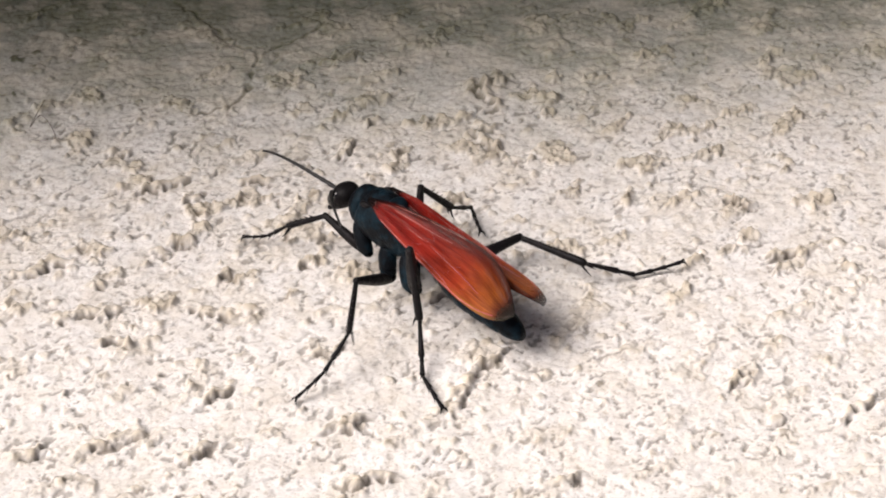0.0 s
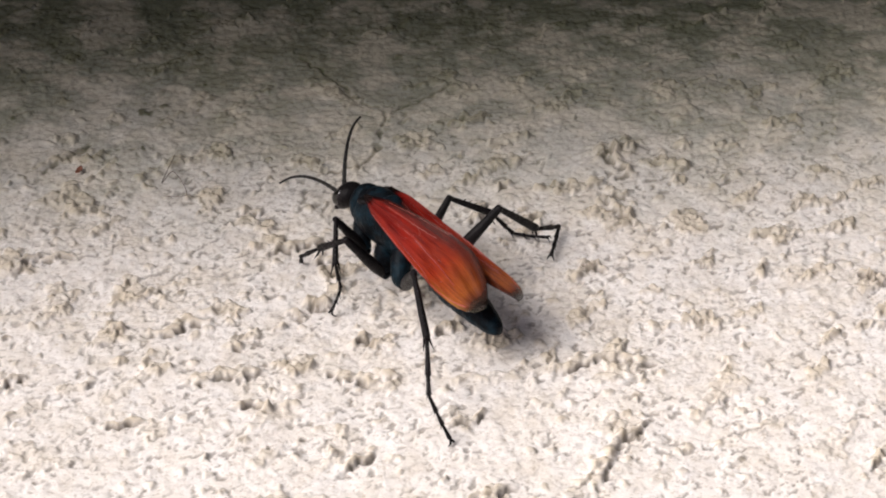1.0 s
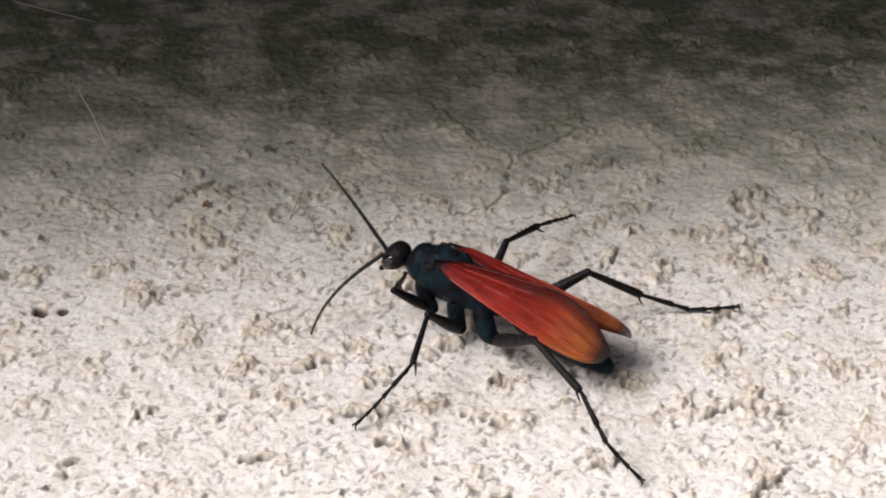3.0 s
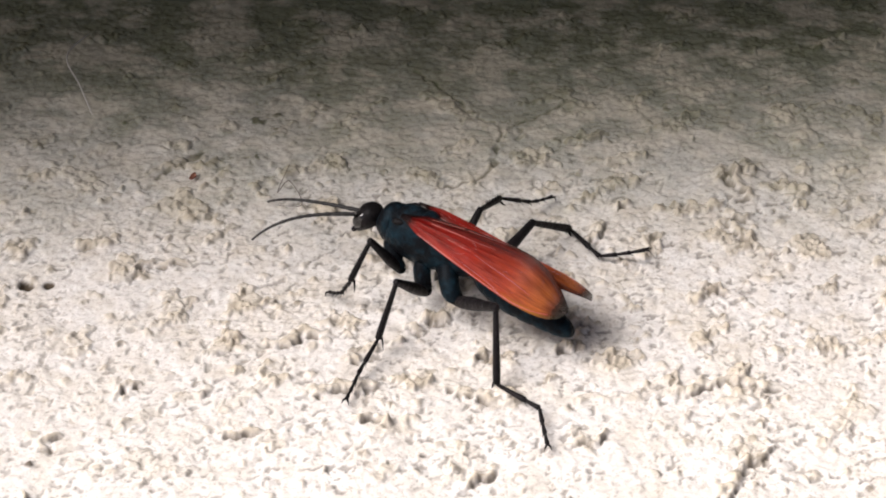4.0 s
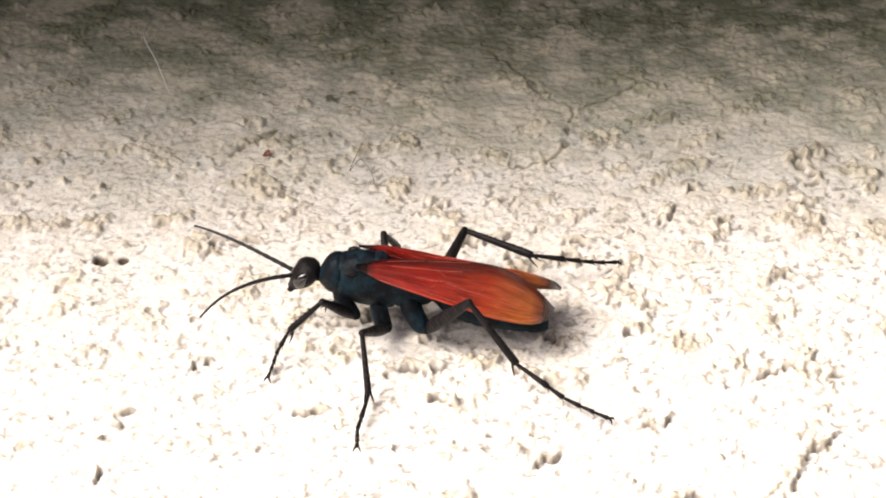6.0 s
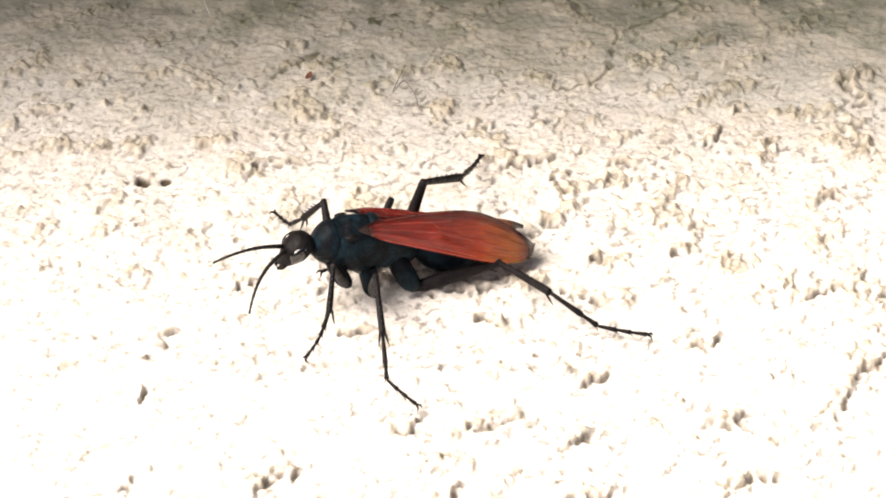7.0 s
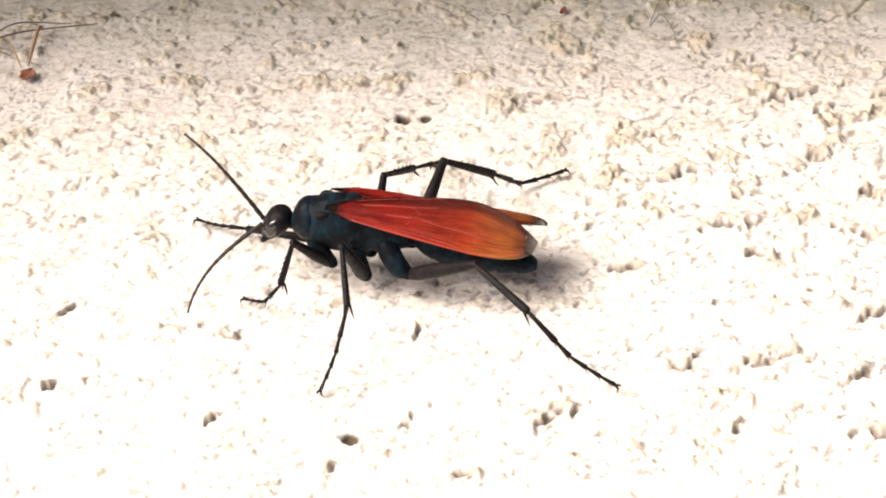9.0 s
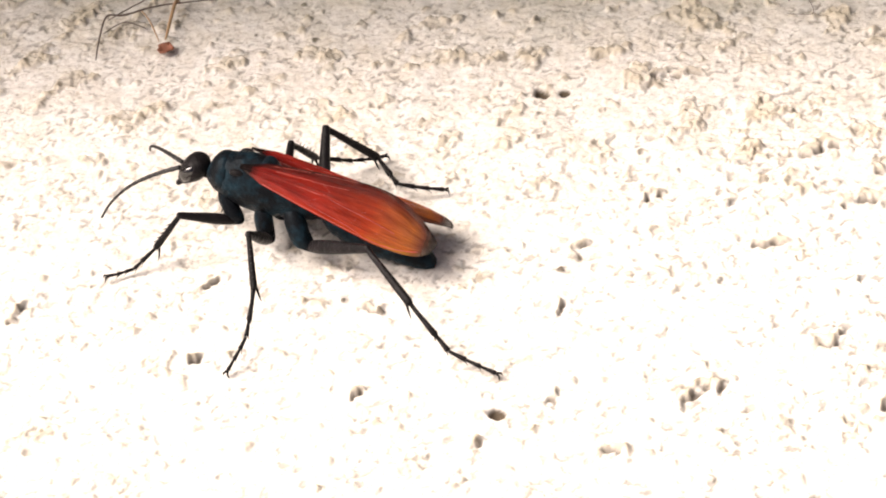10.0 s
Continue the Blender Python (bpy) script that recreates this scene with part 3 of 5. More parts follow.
        for g in (-15.6, -18.4, -21.4, -24.3, -27.0):
            ring -= 0.07 * math.exp(-((x - g) / 0.28) ** 2)
        gaster.append(((x * MM, 0, z * MM), (0, w * ring * MM, 0), (0, 0, h * ring * MM)))
    part("abdomen", mesh_of("abdomen", *loft(gaster, 24), VELVET), wasp, "black tapering abdomen with faint rings")


def wasp_head(wasp):
    rows = smooth_rows([(3.2, -0.5, 0.2, 0.2), (3.0, -0.45, 1.3, 1.1), (2.2, -0.35, 2.3, 1.9), (0.9, -0.1, 2.8, 2.15), (-0.5, 0.2, 2.6, 2.1), (-1.7, 0.6, 2.0, 1.6), (-2.7, 1.0, 1.4, 1.1), (-3.3, 1.2, 0.9, 0.75), (-3.5, 1.25, 0.2, 0.2)], 4)
    v, f = loft([((x * MM, 0, z * MM), (0, w * MM, 0), (h * MM, 0, 0)) for z, x, w, h in rows], 24)
    head = part("head", mesh_of("head", v, f, SHELL), wasp, "glossy black head with long face")
    head.matrix_basis = pose(7.1 * MM, 0, 0.1 * MM, 0, -14, 0) @ Matrix.Diagonal((0.88, 0.88, 0.88, 1))
    for side in (1, -1):
        rows = smooth_rows([(2.3, 0.05, 0.05), (1.8, 0.5, 0.75), (0.8, 0.8, 1.25), (-0.4, 0.75, 1.1), (-1.3, 0.35, 0.4), (-1.6, 0.05, 0.05)], 3)
        v, f = loft([(((0.55 - 0.2 * z) * MM, side * 2.1 * MM, z * MM), (0, side * w * MM, 0), (d * MM, 0, 0)) for z, w, d in rows], 16)
        part("compound_eye", mesh_of("compound_eye", v, f, EYE), head, "large shiny dark compound eye")
        jaw = [(1.2, side * 1.0, -2.6), (1.6, side * 1.05, -3.3), (1.8, side * 0.5, -3.9), (1.7, side * 0.1, -4.1)]
        part("jaw", mesh_of("jaw", *tube(scaled(jaw), [0.5 * MM, 0.5 * MM, 0.3 * MM, 0.08 * MM], 8), SHELL), head)
    lip = along_x([(0.6 * MM, -2.2 * MM, 0.3 * MM, 0.3 * MM), (1.5 * MM, -2.2 * MM, 1.1 * MM, 0.9 * MM), (1.9 * MM, -2.5 * MM, 0.8 * MM, 0.6 * MM), (2.0 * MM, -2.6 * MM, 0.1 * MM, 0.1 * MM)])
    part("face_plate", mesh_of("face_plate", *loft(lip, 14), SHELL), head)


FEELER_ROOT = {1: Vector((9.1, 0.6, 0.3)) * MM, -1: Vector((9.1, -0.6, 0.3)) * MM}


def wasp_feeler(wasp, side):
    """A long jointed feeler along x that bows down and outwards at its end."""
    pts, radii = [], []
    length, joints = 17.5, 12
    for k in range(joints * 4 + 1):
        s = k / (joints * 4)
        pts.append(Vector((length * (s - 0.06 * s ** 3), side * 2.2 * s ** 2.6, 1.0 * math.sin(2.6 * s) - 1.2 * s ** 2 - 0.9 * s ** 5)) * MM)
        knot = 1 + 0.10 * math.cos(2 * math.pi * s * joints)
        radii.append((0.36 - 0.19 * s) * knot * MM)
    ob = part("antenna", mesh_of("antenna", *tube(pts, radii, 9), FELER), wasp, "long jointed black antenna")
    ob.location = FEELER_ROOT[side]
    return ob


def wing_sheet(length, width, rootw, lift, side, lap, n=60, m=36):
    """A wing along -x from its root: rows from root to tip, columns from the front edge inwards."""
    verts, faces, uvs = [], [], []
    for i in range(n + 1):
        s = i / n
        grow = rootw + (1 - rootw) * (1 - (1 - min(1, s / 0.74)) ** 1.35)
        end = math.sqrt(max(0.0, 1 - max(0.0, (s - 0.76) / 0.24) ** 3.0))
        outer = width * 0.44 * grow * (1.0 if s < 0.72 else 0.10 + 0.90 * end)
        inner = -width * lap * grow * (1.0 if s < 0.58 else 1 - (1.0 if side > 0 else 1.12) * ((s - 0.58) / 0.42) ** (2.4 if side > 0 else 1.9))
        slim = min(1.0, 0.4 + 5.0 * s)
        outer, inner = max(outer * slim, inner * slim + 0.02), inner * slim
        for j in range(m + 1):
            q = j / m
            y = outer + (inner - outer) * q
            # ridges fan out from the root along the main veins, then fade into finer ripples towards the tip
            near = max(0.0, 1 - (s / 0.62) ** 3) * min(1, 9 * s)
            fold = near * sum(h * math.exp(-((q - mid - 0.05 * s) / 0.075) ** 2) for mid, h in ((0.15, 0.45), (0.40, 0.55), (0.66, 0.40)))
            # the bent cell at the middle and the pleats of the outer third
            fold += 0.45 * math.exp(-((s - 0.43) / 0.035) ** 2 - ((q - 0.40) / 0.16) ** 2)
            late = max(0.0, min(1.0, (s - 0.38) / 0.2)) * (1 - max(0.0, (s - 0.86) / 0.14))
            fold += 0.09 * late * math.sin(31 * q + 7 * s + 1.2 * math.sin(9 * s))
            fold += 0.50 * math.sin(7.5 * s + 3.4 * q) * q * (1 - q) * 4 * s
            z = lift * (1 - 2.2 * (q - 0.62) ** 2) * min(1, 3 * s) * (1 - 0.35 * s) + fold
            verts.append(Vector((-length * s, side * y, z)) * MM)
            uvs.append((s, q))
    for i in range(n):
        for j in range(m):
            a = i * (m + 1) + j
            quad = (a, a + 1, a + m + 2, a + m + 1)
            faces.append(quad if side > 0 else quad[::-1])
    me = mesh_of("forewing", verts, faces, WING)
    layer = me.uv_layers.new(name="UVMap")
    for loop in me.loops:
        layer.data[loop.index].uv = uvs[loop.vertex_index]
    return me, verts, m


def wasp_wing(wasp, side):
    me, verts, m = wing_sheet(30.4 if side > 0 else 31.4, 8.4, 0.22, 1.3 if side > 0 else 0.4, side, 0.58 if side > 0 else 0.40)
    wing = part("forewing", me, wasp, "folded orange-red wing with smoky tip")
    wing.matrix_basis = pose(-0.7 * MM, side * 2.5 * MM, (5.05 if side > 0 else 4.6) * MM, side * (-23 if side > 0 else -17), -10.2, side * 0.5)
    solid = wing.modifiers.new("thickness", "SOLIDIFY")
    solid.thickness = 0.00009
    n = len(verts) // (m + 1) - 1

    def at(s, q):
        i, j = min(int(s * n), n - 1), min(int(q * m), m - 1)
        f, g = s * n - i, q * m - j
        p = lambda a, b: verts[a * (m + 1) + b]
        return (p(i, j) * (1 - f) + p(i + 1, j) * f) * (1 - g) + (p(i, j + 1) * (1 - f) + p(i + 1, j + 1) * f) * g

    lines = [([(0.13, 0.02), (0.3, 0.02), (0.6, 0.02), (0.8, 0.03), (0.93, 0.12)], 0.17), ([(0.15, 0.12), (0.3, 0.10), (0.56, 0.09), (0.66, 0.03)], 0.13),
             ([(0.16, 0.37), (0.25, 0.38), (0.42, 0.40), (0.6, 0.36), (0.8, 0.30)], 0.11), ([(0.17, 0.65), (0.25, 0.66), (0.38, 0.68), (0.52, 0.74)], 0.11),
             ([(0.42, 0.40), (0.44, 0.55), (0.40, 0.68)], 0.09), ([(0.34, 0.10), (0.38, 0.24), (0.42, 0.40)], 0.09), ([(0.56, 0.09), (0.60, 0.22), (0.60, 0.36), (0.66, 0.50), (0.72, 0.62)], 0.08),
             ([(0.66, 0.05), (0.72, 0.18), (0.73, 0.32)], 0.08), ([(0.15, 0.9), (0.25, 0.93), (0.4, 0.95), (0.55, 0.97)], 0.10)]
    for path, r in lines:
        pts = [at(*p) + Vector((0, 0, 0.06 * MM)) for p in smooth_rows(path, 6)]
        part("vein", mesh_of("vein", *tube(pts, [0.42 * r * MM] * len(pts), 6), VEIN), wing)
    me2, _, _ = wing_sheet(22.0, 6.0, 0.4, 0.3, side, 0.40)
    hind = part("hindwing", me2, wasp, "orange hindwing tucked under the forewing")
    hind.matrix_basis = pose(-3.4 * MM, side * 2.2 * MM, 3.8 * MM, side * -16, -10.3, side * 2)
    hind.modifiers.new("thickness", "SOLIDIFY").thickness = 0.00008


# hips, and lengths of thigh, shin, foot and toes in mm
HIPS = {"f": (-1.0, 2.8, -5.0), "m": (-5.8, 2.8, -7.2), "h": (-11.8, 3.6, -5.8)}
SOCKETS = {"f": (1.6, 1.7, -1.0), "m": (-4.3, 1.7, -2.6), "h": (-8.8, 1.5, -1.6)}
LENGTHS = {"f": (9.2, 7.1, 4.3, 3.8), "m": (11.6, 9.2, 6.6, 5.4), "h": (13.2, 11.7, 8.5, 7.3)}
THICK = {"f": 1.0, "m": 1.08, "h": 1.25}


def wasp_leg(wasp, side, pair):
    thigh, shin, foot, toes = LENGTHS[pair]
    k = THICK[pair]
    hx, hy, hz = HIPS[pair]
    sx, sy, sz = SOCKETS[pair]
    hip = smooth_rows([(sx, side * sy, sz), (sx * 0.75 + hx * 0.25 + 0.2, side * (sy * 0.6 + hy * 0.4), sz * 0.75 + hz * 0.25),
                       (sx * 0.3 + hx * 0.7 + 0.25, side * (hy - 0.1), sz * 0.35 + hz * 0.65), (hx + 0.1, side * hy, hz + 0.35), (hx, side * hy, hz - 0.25)], 4)
    swell = np.interp(np.linspace(0, 1, len(hip)), [0, 0.25, 0.55, 0.8, 0.93, 1], [1.15, 1.3, 1.22, 0.88, 0.70, 0.3])
    part("coxa", mesh_of("coxa", *tube([p * MM for p in hip], [float(r) * k * MM for r in swell], 14), VELVET), wasp)
    rows = smooth_rows([(-0.5, 0.1), (-0.2, 0.55), (0.9, 0.68), (2.4, 0.84), (thigh * 0.45, 0.86), (thigh * 0.75, 0.66), (thigh * 0.96, 0.55), (thigh + 0.35, 0.45), (thigh + 0.5, 0.1)], 3)
    leg = part("leg", mesh_of("leg", *loft(along_x([(x * MM, 0, r * k * 0.92 * MM, r * k * MM) for x, r in rows]), 14), SHELL), wasp, "black wasp leg with spined shin and jointed foot")
    leg.location = Vector((hx, side * hy, hz)) * MM
    rows = smooth_rows([(-0.3, 0.1), (-0.1, 0.42), (0.6, 0.50), (shin * 0.5, 0.62), (shin * 0.85, 0.70), (shin - 0.3, 0.66), (shin, 0.4), (shin + 0.1, 0.1)], 3)
    v, f = loft(along_x([(x * MM, 0, r * k * 0.68 * MM, r * k * 0.78 * MM) for x, r in rows]), 12)
    for a, b in ((-0.5, -1.0), (0.6, -0.9)):
        tube(scaled([(shin - 0.5, a * 0.6, b * 0.4), (shin + 0.5, a, b), (shin + 1.4, a * 1.4, b * 1.35)]), [0.2 * MM, 0.15 * MM, 0.03 * MM], 6, v, f)
    for q in (0.3, 0.42, 0.55, 0.68, 0.8):
        tube(scaled([(shin * q, 0, 0.4), (shin * q + 0.45, 0.1, 1.0)]), [0.12 * MM, 0.02 * MM], 5, v, f)
    part("shin", mesh_of("shin", v, f, SHELL), leg)
    # foot: one long joint and a short one; toes: three more that thin out, with spines and a pair of claws
    for name, length, ends, thick in (("foot", foot, (0, 0.68, 1.0), 0.40), ("foot_tip", toes, (0, 0.38, 0.68, 1.0), 0.33)):
        v, f, pts, radii = [], [], [], []
        curl = lambda s: 0 if name == "foot" else 0.55 * s * s
        for a, b in zip(ends, ends[1:]):
            w = thick - 0.05 * a
            for q, r in ((0.02, 0.58), (0.3, 0.68), (0.75, 0.86), (0.93, 1.0), (1.0, 0.66)):
                s = a + q * (b - a)
                pts.append((length * s, 0, curl(s)))
                radii.append(r * w * k * MM)
        tube(scaled(pts), radii, 9, v, f)
        for s in ends[1:] if name == "foot" else ends[1:-1]:
            for y in (-1, 1):
                tube(scaled([(length * s - 0.25, 0.1 * y, curl(s) - 0.1), (length * s + 0.55, 0.38 * y, curl(s) - 0.5)]), [0.11 * k * MM, 0.02 * MM], 5, v, f)
        if name == "foot_tip":
            e = (toes, 0, curl(1))
            for y in (-1, 1):
                tube(scaled([e, (toes + 0.6, y * 0.35, e[2] + 0.1), (toes + 0.95, y * 0.6, e[2] - 0.5)]), [0.22 * MM, 0.17 * MM, 0.03 * MM], 6, v, f)
        part(name, mesh_of(name, v, f, SHELL), leg)
    return leg


WASP = tagged(new("wasp"), "black tarantula hawk wasp with orange wings walking on plaster", "wasp")
wasp_body(WASP)
wasp_head(WASP)
FEELERS = {side: wasp_feeler(WASP, side) for side in (1, -1)}
for wing_side in (1, -1):
    wasp_wing(WASP, wing_side)
LEGS = {name: wasp_leg(WASP, 1 if name[0] == "l" else -1, name[1]) for name in ("lf", "lm", "lh", "rf", "rm", "rh")}


# ---- the gait ----
STANCES = []


def stance(t, body, feelers, **legs):
    """At t: the body (x, y, z in mm, heading, pitch and roll), the turn and rise of the left and right feeler,
    and for each leg the toe in the world and the knee, ankle and foot joint on the body, in mm."""
    STANCES.append((t, body, feelers, legs))


stance(0, (-28.14, -51.27, 10.20, 133.4, -0.4, 3.0), (133, 23, 8, 2),
       lf=(-48.4, -44, 1, 7.7, 3.4, -2, 13.3, 6.5, -5.3, 16.2, 7.3, -8.3),
       lm=(-40.6, -80.9, 0.9, -8.1, 12.4, -1, -13.6, 19.1, -3.7, -13.7, 24.3, -8),
       lh=(-20, -84, 0.4, -15, 8.3, 6.2, -17.2, 8.3, -5.1, -22.5, 13.1, -10.2),
       rf=(-27.6, -46.7, 0.9, -7.9, -8.6, -2.9, -2, -8, -6.5, 1, -6, -8.5),
       rm=(-12, -44.6, 0.8, -1.8, -7.7, 2.7, -2.7, -13.9, -4, -1.7, -19.4, -7.4),
       rh=(18.1, -55.2, 1.4, -14.6, -16.6, -4.8, -26, -18.5, -4.8, -30.4, -25, -8.3))
stance(0.1, (-31.85, -48.10, 10.13, 134.7, -5.7, 3.5), (109, 19, -39, -10),
       lf=(-48.2, -50.2, 0.9, 1.7, 9, 1.2, 5.2, 13.3, -3.3, 8.2, 12.9, -6.3),
       lm=(-36.7, -60.3, 3, -6.8, 12, -0.1, -15.4, 11.3, -3.3, -9.4, 11.5, -6.1),
       lh=(-20.1, -84.4, 0.9, -18.9, 9.4, 3.7, -19.8, 9.7, -7.9, -26.9, 13.3, -10.9),
       rf=(-30.9, -44.2, 0.9, -7.9, -8.6, -2.9, -2, -8, -6.5, 1, -6, -8.5),
       rm=(-20.6, -46.3, 0.9, -3.3, -8.7, 2.5, 1.9, -15, -1.6, -2.3, -12.2, -5.8),
       rh=(4.1, -44.2, 2, -15.5, -11.7, 4, -10.1, -19.6, -2.8, -16.3, -24.6, -5.9))
stance(0.2, (-33.79, -45.96, 10.11, 134.3, -8.3, 3.5), (114, 20, 112, 30),
       lf=(-46.1, -52.7, 0.9, 1.4, 8.7, 1.6, 0.5, 14.2, -2.8, 2.9, 13.6, -6.3),
       lm=(-57.7, -68.2, 0.9, -3.3, 13.5, -3.5, -0.9, 20.7, -8.6, 0.8, 26.9, -9.9),
       lh=(-20.1, -84, 0.9, -19.2, 9.6, 3.4, -22.1, 10.8, -7.8, -29.1, 13.5, -11.9),
       rf=(-32.5, -42.4, 0.9, -7.9, -8.6, -2.9, -2, -8, -6.5, 1, -6, -8.5),
       rm=(-22.6, -44.3, 0.9, -5.1, -9.7, 2.1, 1, -15.7, -1.2, -2.4, -12.4, -5.7),
       rh=(6.8, -34.5, 2, -10.8, -14.2, 2, -11.6, -24.5, -3.4, -15.5, -31.6, -6.2))
stance(0.3, (-36.87, -46.23, 10.11, 134.9, -9.8, 2.2), (118, 21, 72, 34),
       lf=(-45.9, -54.4, 0.9, 8, 2.1, -3.1, 3.4, 7.5, -2.7, 2.7, 9.8, -6.3),
       lm=(-57.7, -68.2, 0.9, -1.5, 11.6, -1, -0.2, 18.5, -6.8, 0.3, 24.8, -8.8),
       lh=(-20, -85, 0.9, -21.2, 9.8, 1.1, -23.2, 10.6, -10.3, -30.7, 12.8, -13.6),
       rf=(-35.3, -42.7, 0.9, -7.9, -8.6, -2.9, -2, -8, -6.5, 1, -6, -8.5),
       rm=(-25.8, -44.5, 0.9, -7, -10.9, 1.1, -0.3, -16.6, -1.4, -2.8, -12.7, -6),
       rh=(-5, -47, 0.9, -10, -10.6, 5.3, -8.6, -18.3, -3.4, -15.3, -20.6, -8.1))
stance(0.4, (-39.25, -46.51, 10.07, 133.3, -12.8, 0.3), (123, 22, 32, 38),
       lf=(-59.2, -40.6, 0.9, 7.4, 4.7, -1.6, 12.1, 10, -1.9, 16.1, 10.3, -3.6),
       lm=(-58.1, -68.4, 0.9, -1.6, 10.9, -0.1, -0.6, 17.1, -6.8, -0.8, 23.5, -8.4),
       lh=(-20.7, -85.1, 0.9, -20.9, 9.9, 1.4, -24.5, 10.7, -9.7, -31.6, 11.8, -14.2),
       rf=(-37, -43.1, 0.9, -7.9, -8.6, -2.9, -2, -8, -6.5, 1, -6, -8.5),
       rm=(-28.3, -45, 0.9, -3.6, -13.7, -4, 4.9, -15.9, -6.6, -0.1, -12.2, -8.7),
       rh=(-5.9, -47.1, 0.9, -10.9, -11.4, 4.8, -9.4, -18.8, -4, -15.5, -21.6, -9.4))
stance(0.5, (-39.94, -44.91, 10.12, 133.4, -12.2, -0.2), (127, 23, 119, 28),
       lf=(-56.4, -44.4, 0.6, 2, 8.3, 1.9, 7.1, 9.6, -2.9, 9.8, 11.3, -5.8),
       lm=(-56.1, -65.5, 0.5, -3.2, 10.9, 0.8, -0.9, 14.4, -7.2, -2.5, 20.6, -9),
       lh=(-20.2, -85.5, 1, -22, 9.4, 0.3, -31.3, 11, -6.4, -33.8, 12.5, -14.5),
       rf=(-37.7, -41.4, 0.9, -7.9, -8.6, -2.9, -2, -8, -6.5, 1, -6, -8.5),
       rm=(-29, -43.5, 0.9, -4.8, -9.8, 2, 1.4, -15.1, -2, -1.8, -11.7, -6.6),
       rh=(-5.7, -46.2, 0.9, -11.9, -11.5, 4.9, -13.5, -16.8, -5.4, -15.9, -20.1, -12.9))
stance(0.7, (-44.53, -42.70, 10.15, 135.0, -7.7, 0.0), (-10, -20, -41, 21),
       lf=(-55.3, -44.9, 0.9, 1.7, 7.2, 2.6, 2.3, 12, -2.7, 4.9, 10.5, -5.7),
       lm=(-57.1, -67.6, 0.9, -4.9, 11.3, 0.6, -4.8, 15.1, -7.7, -6.2, 21.4, -9.2),
       lh=(-23.5, -81.6, 0.9, -20.7, 9.8, 1.8, -26.4, 10.7, -8.4, -34.1, 11.8, -11.8),
       rf=(-44.7, -22.4, 9, 3.2, -5.7, 2.7, 8, -9.8, -0.7, 11.4, -12.1, 0.1),
       rm=(-24, -28.9, 0.9, -4.9, -10.3, 1.6, 0.1, -17.6, -0.5, -1.9, -21.3, -5.6),
       rh=(-5.2, -46.4, 0.9, -10.5, -15.4, 0.1, -14.1, -22.5, -8.4, -22.1, -24, -11))
stance(0.9, (-47.82, -37.02, 10.18, 128.8, -5.6, 1.8), (6, -12, -11, -21),
       lf=(-54.8, -44.8, 0.9, 0.3, 7.9, 2.6, -3.5, 11.5, -2.3, -2, 10.7, -6.2),
       lm=(-60.9, -37.3, 0.9, -3.9, 10.2, 1.5, -3.1, 9.9, -7.6, 3.5, 10, -8.2),
       lh=(-39.4, -75, 0.9, -19.1, 10.4, 2.8, -19.8, 10.8, -8.8, -27.3, 14, -11.1),
       rf=(-46.3, -33.1, 0.9, -7.9, -8.6, -2.9, -2, -8, -6.5, 1, -6, -8.5),
       rm=(-22.2, -28, 0.9, -4.7, -10.5, 1.5, -2.1, -18.5, -2.1, -5.4, -22.6, -6.1),
       rh=(-5.2, -46.9, 0.9, -11.2, -16.5, -2.9, -18.2, -23.4, -9, -26.4, -25.6, -10.5))
stance(1, (-49.30, -33.58, 10.15, 126.8, -5.6, 2.4), (-6, -14, -39, 19),
       lf=(-56, -45.7, 1.3, -0.3, 7.8, 2.6, -4.3, 11.2, -2, -4.9, 10.8, -6.3),
       lm=(-61.2, -31.4, -2, -5.3, 9.7, 2.2, 2.1, 9.6, -3.1, 7.2, 9.5, -7.3),
       lh=(-39.4, -75.1, 1, -20.4, 8.3, 3.1, -29.9, 13.4, -1.2, -34.8, 17.1, -7.1),
       rf=(-47.6, -29.7, 0.9, -7.9, -8.6, -2.9, -2, -8, -6.5, 1, -6, -8.5),
       rm=(-22.1, -28.9, 0.8, -5.3, -10.8, 1.7, -6.8, -17.9, -3.8, -7.2, -21.9, -9),
       rh=(-21.4, -33.3, 0.8, -14.8, -13, 3.1, -13.7, -21.4, -4.8, -10.9, -28.5, -8.7))
stance(1.2, (-48.42, -28.06, 10.24, 122.3, 1.2, -0.3), (-9, -32, 1, 10),
       lf=(-66, -19.5, 0.9, 7.8, 2.7, -2.3, 10.5, 9, -4.3, 13.7, 9.7, -7.1),
       lm=(-67.8, -53.9, 0.9, -4.8, 12.4, -0.7, -7.5, 19.4, -6, -9.8, 25.4, -7.6),
       lh=(-38.1, -74.3, 0.9, -21, 8.8, 2.1, -30, 11.5, -4.8, -37.9, 13.9, -6.7),
       rf=(-46.7, -23.2, 0.9, -7.9, -8.6, -2.9, -2, -8, -6.5, 1, -6, -8.5),
       rm=(-36.9, -28.5, 0.9, -0.3, -11.2, -1.3, 3, -16.3, -8.1, -2.3, -12.6, -8.7),
       rh=(-11.8, -36.7, 0.9, -13.4, -12, 4.3, -13.4, -19.6, -4.5, -20.7, -23.2, -6.9))
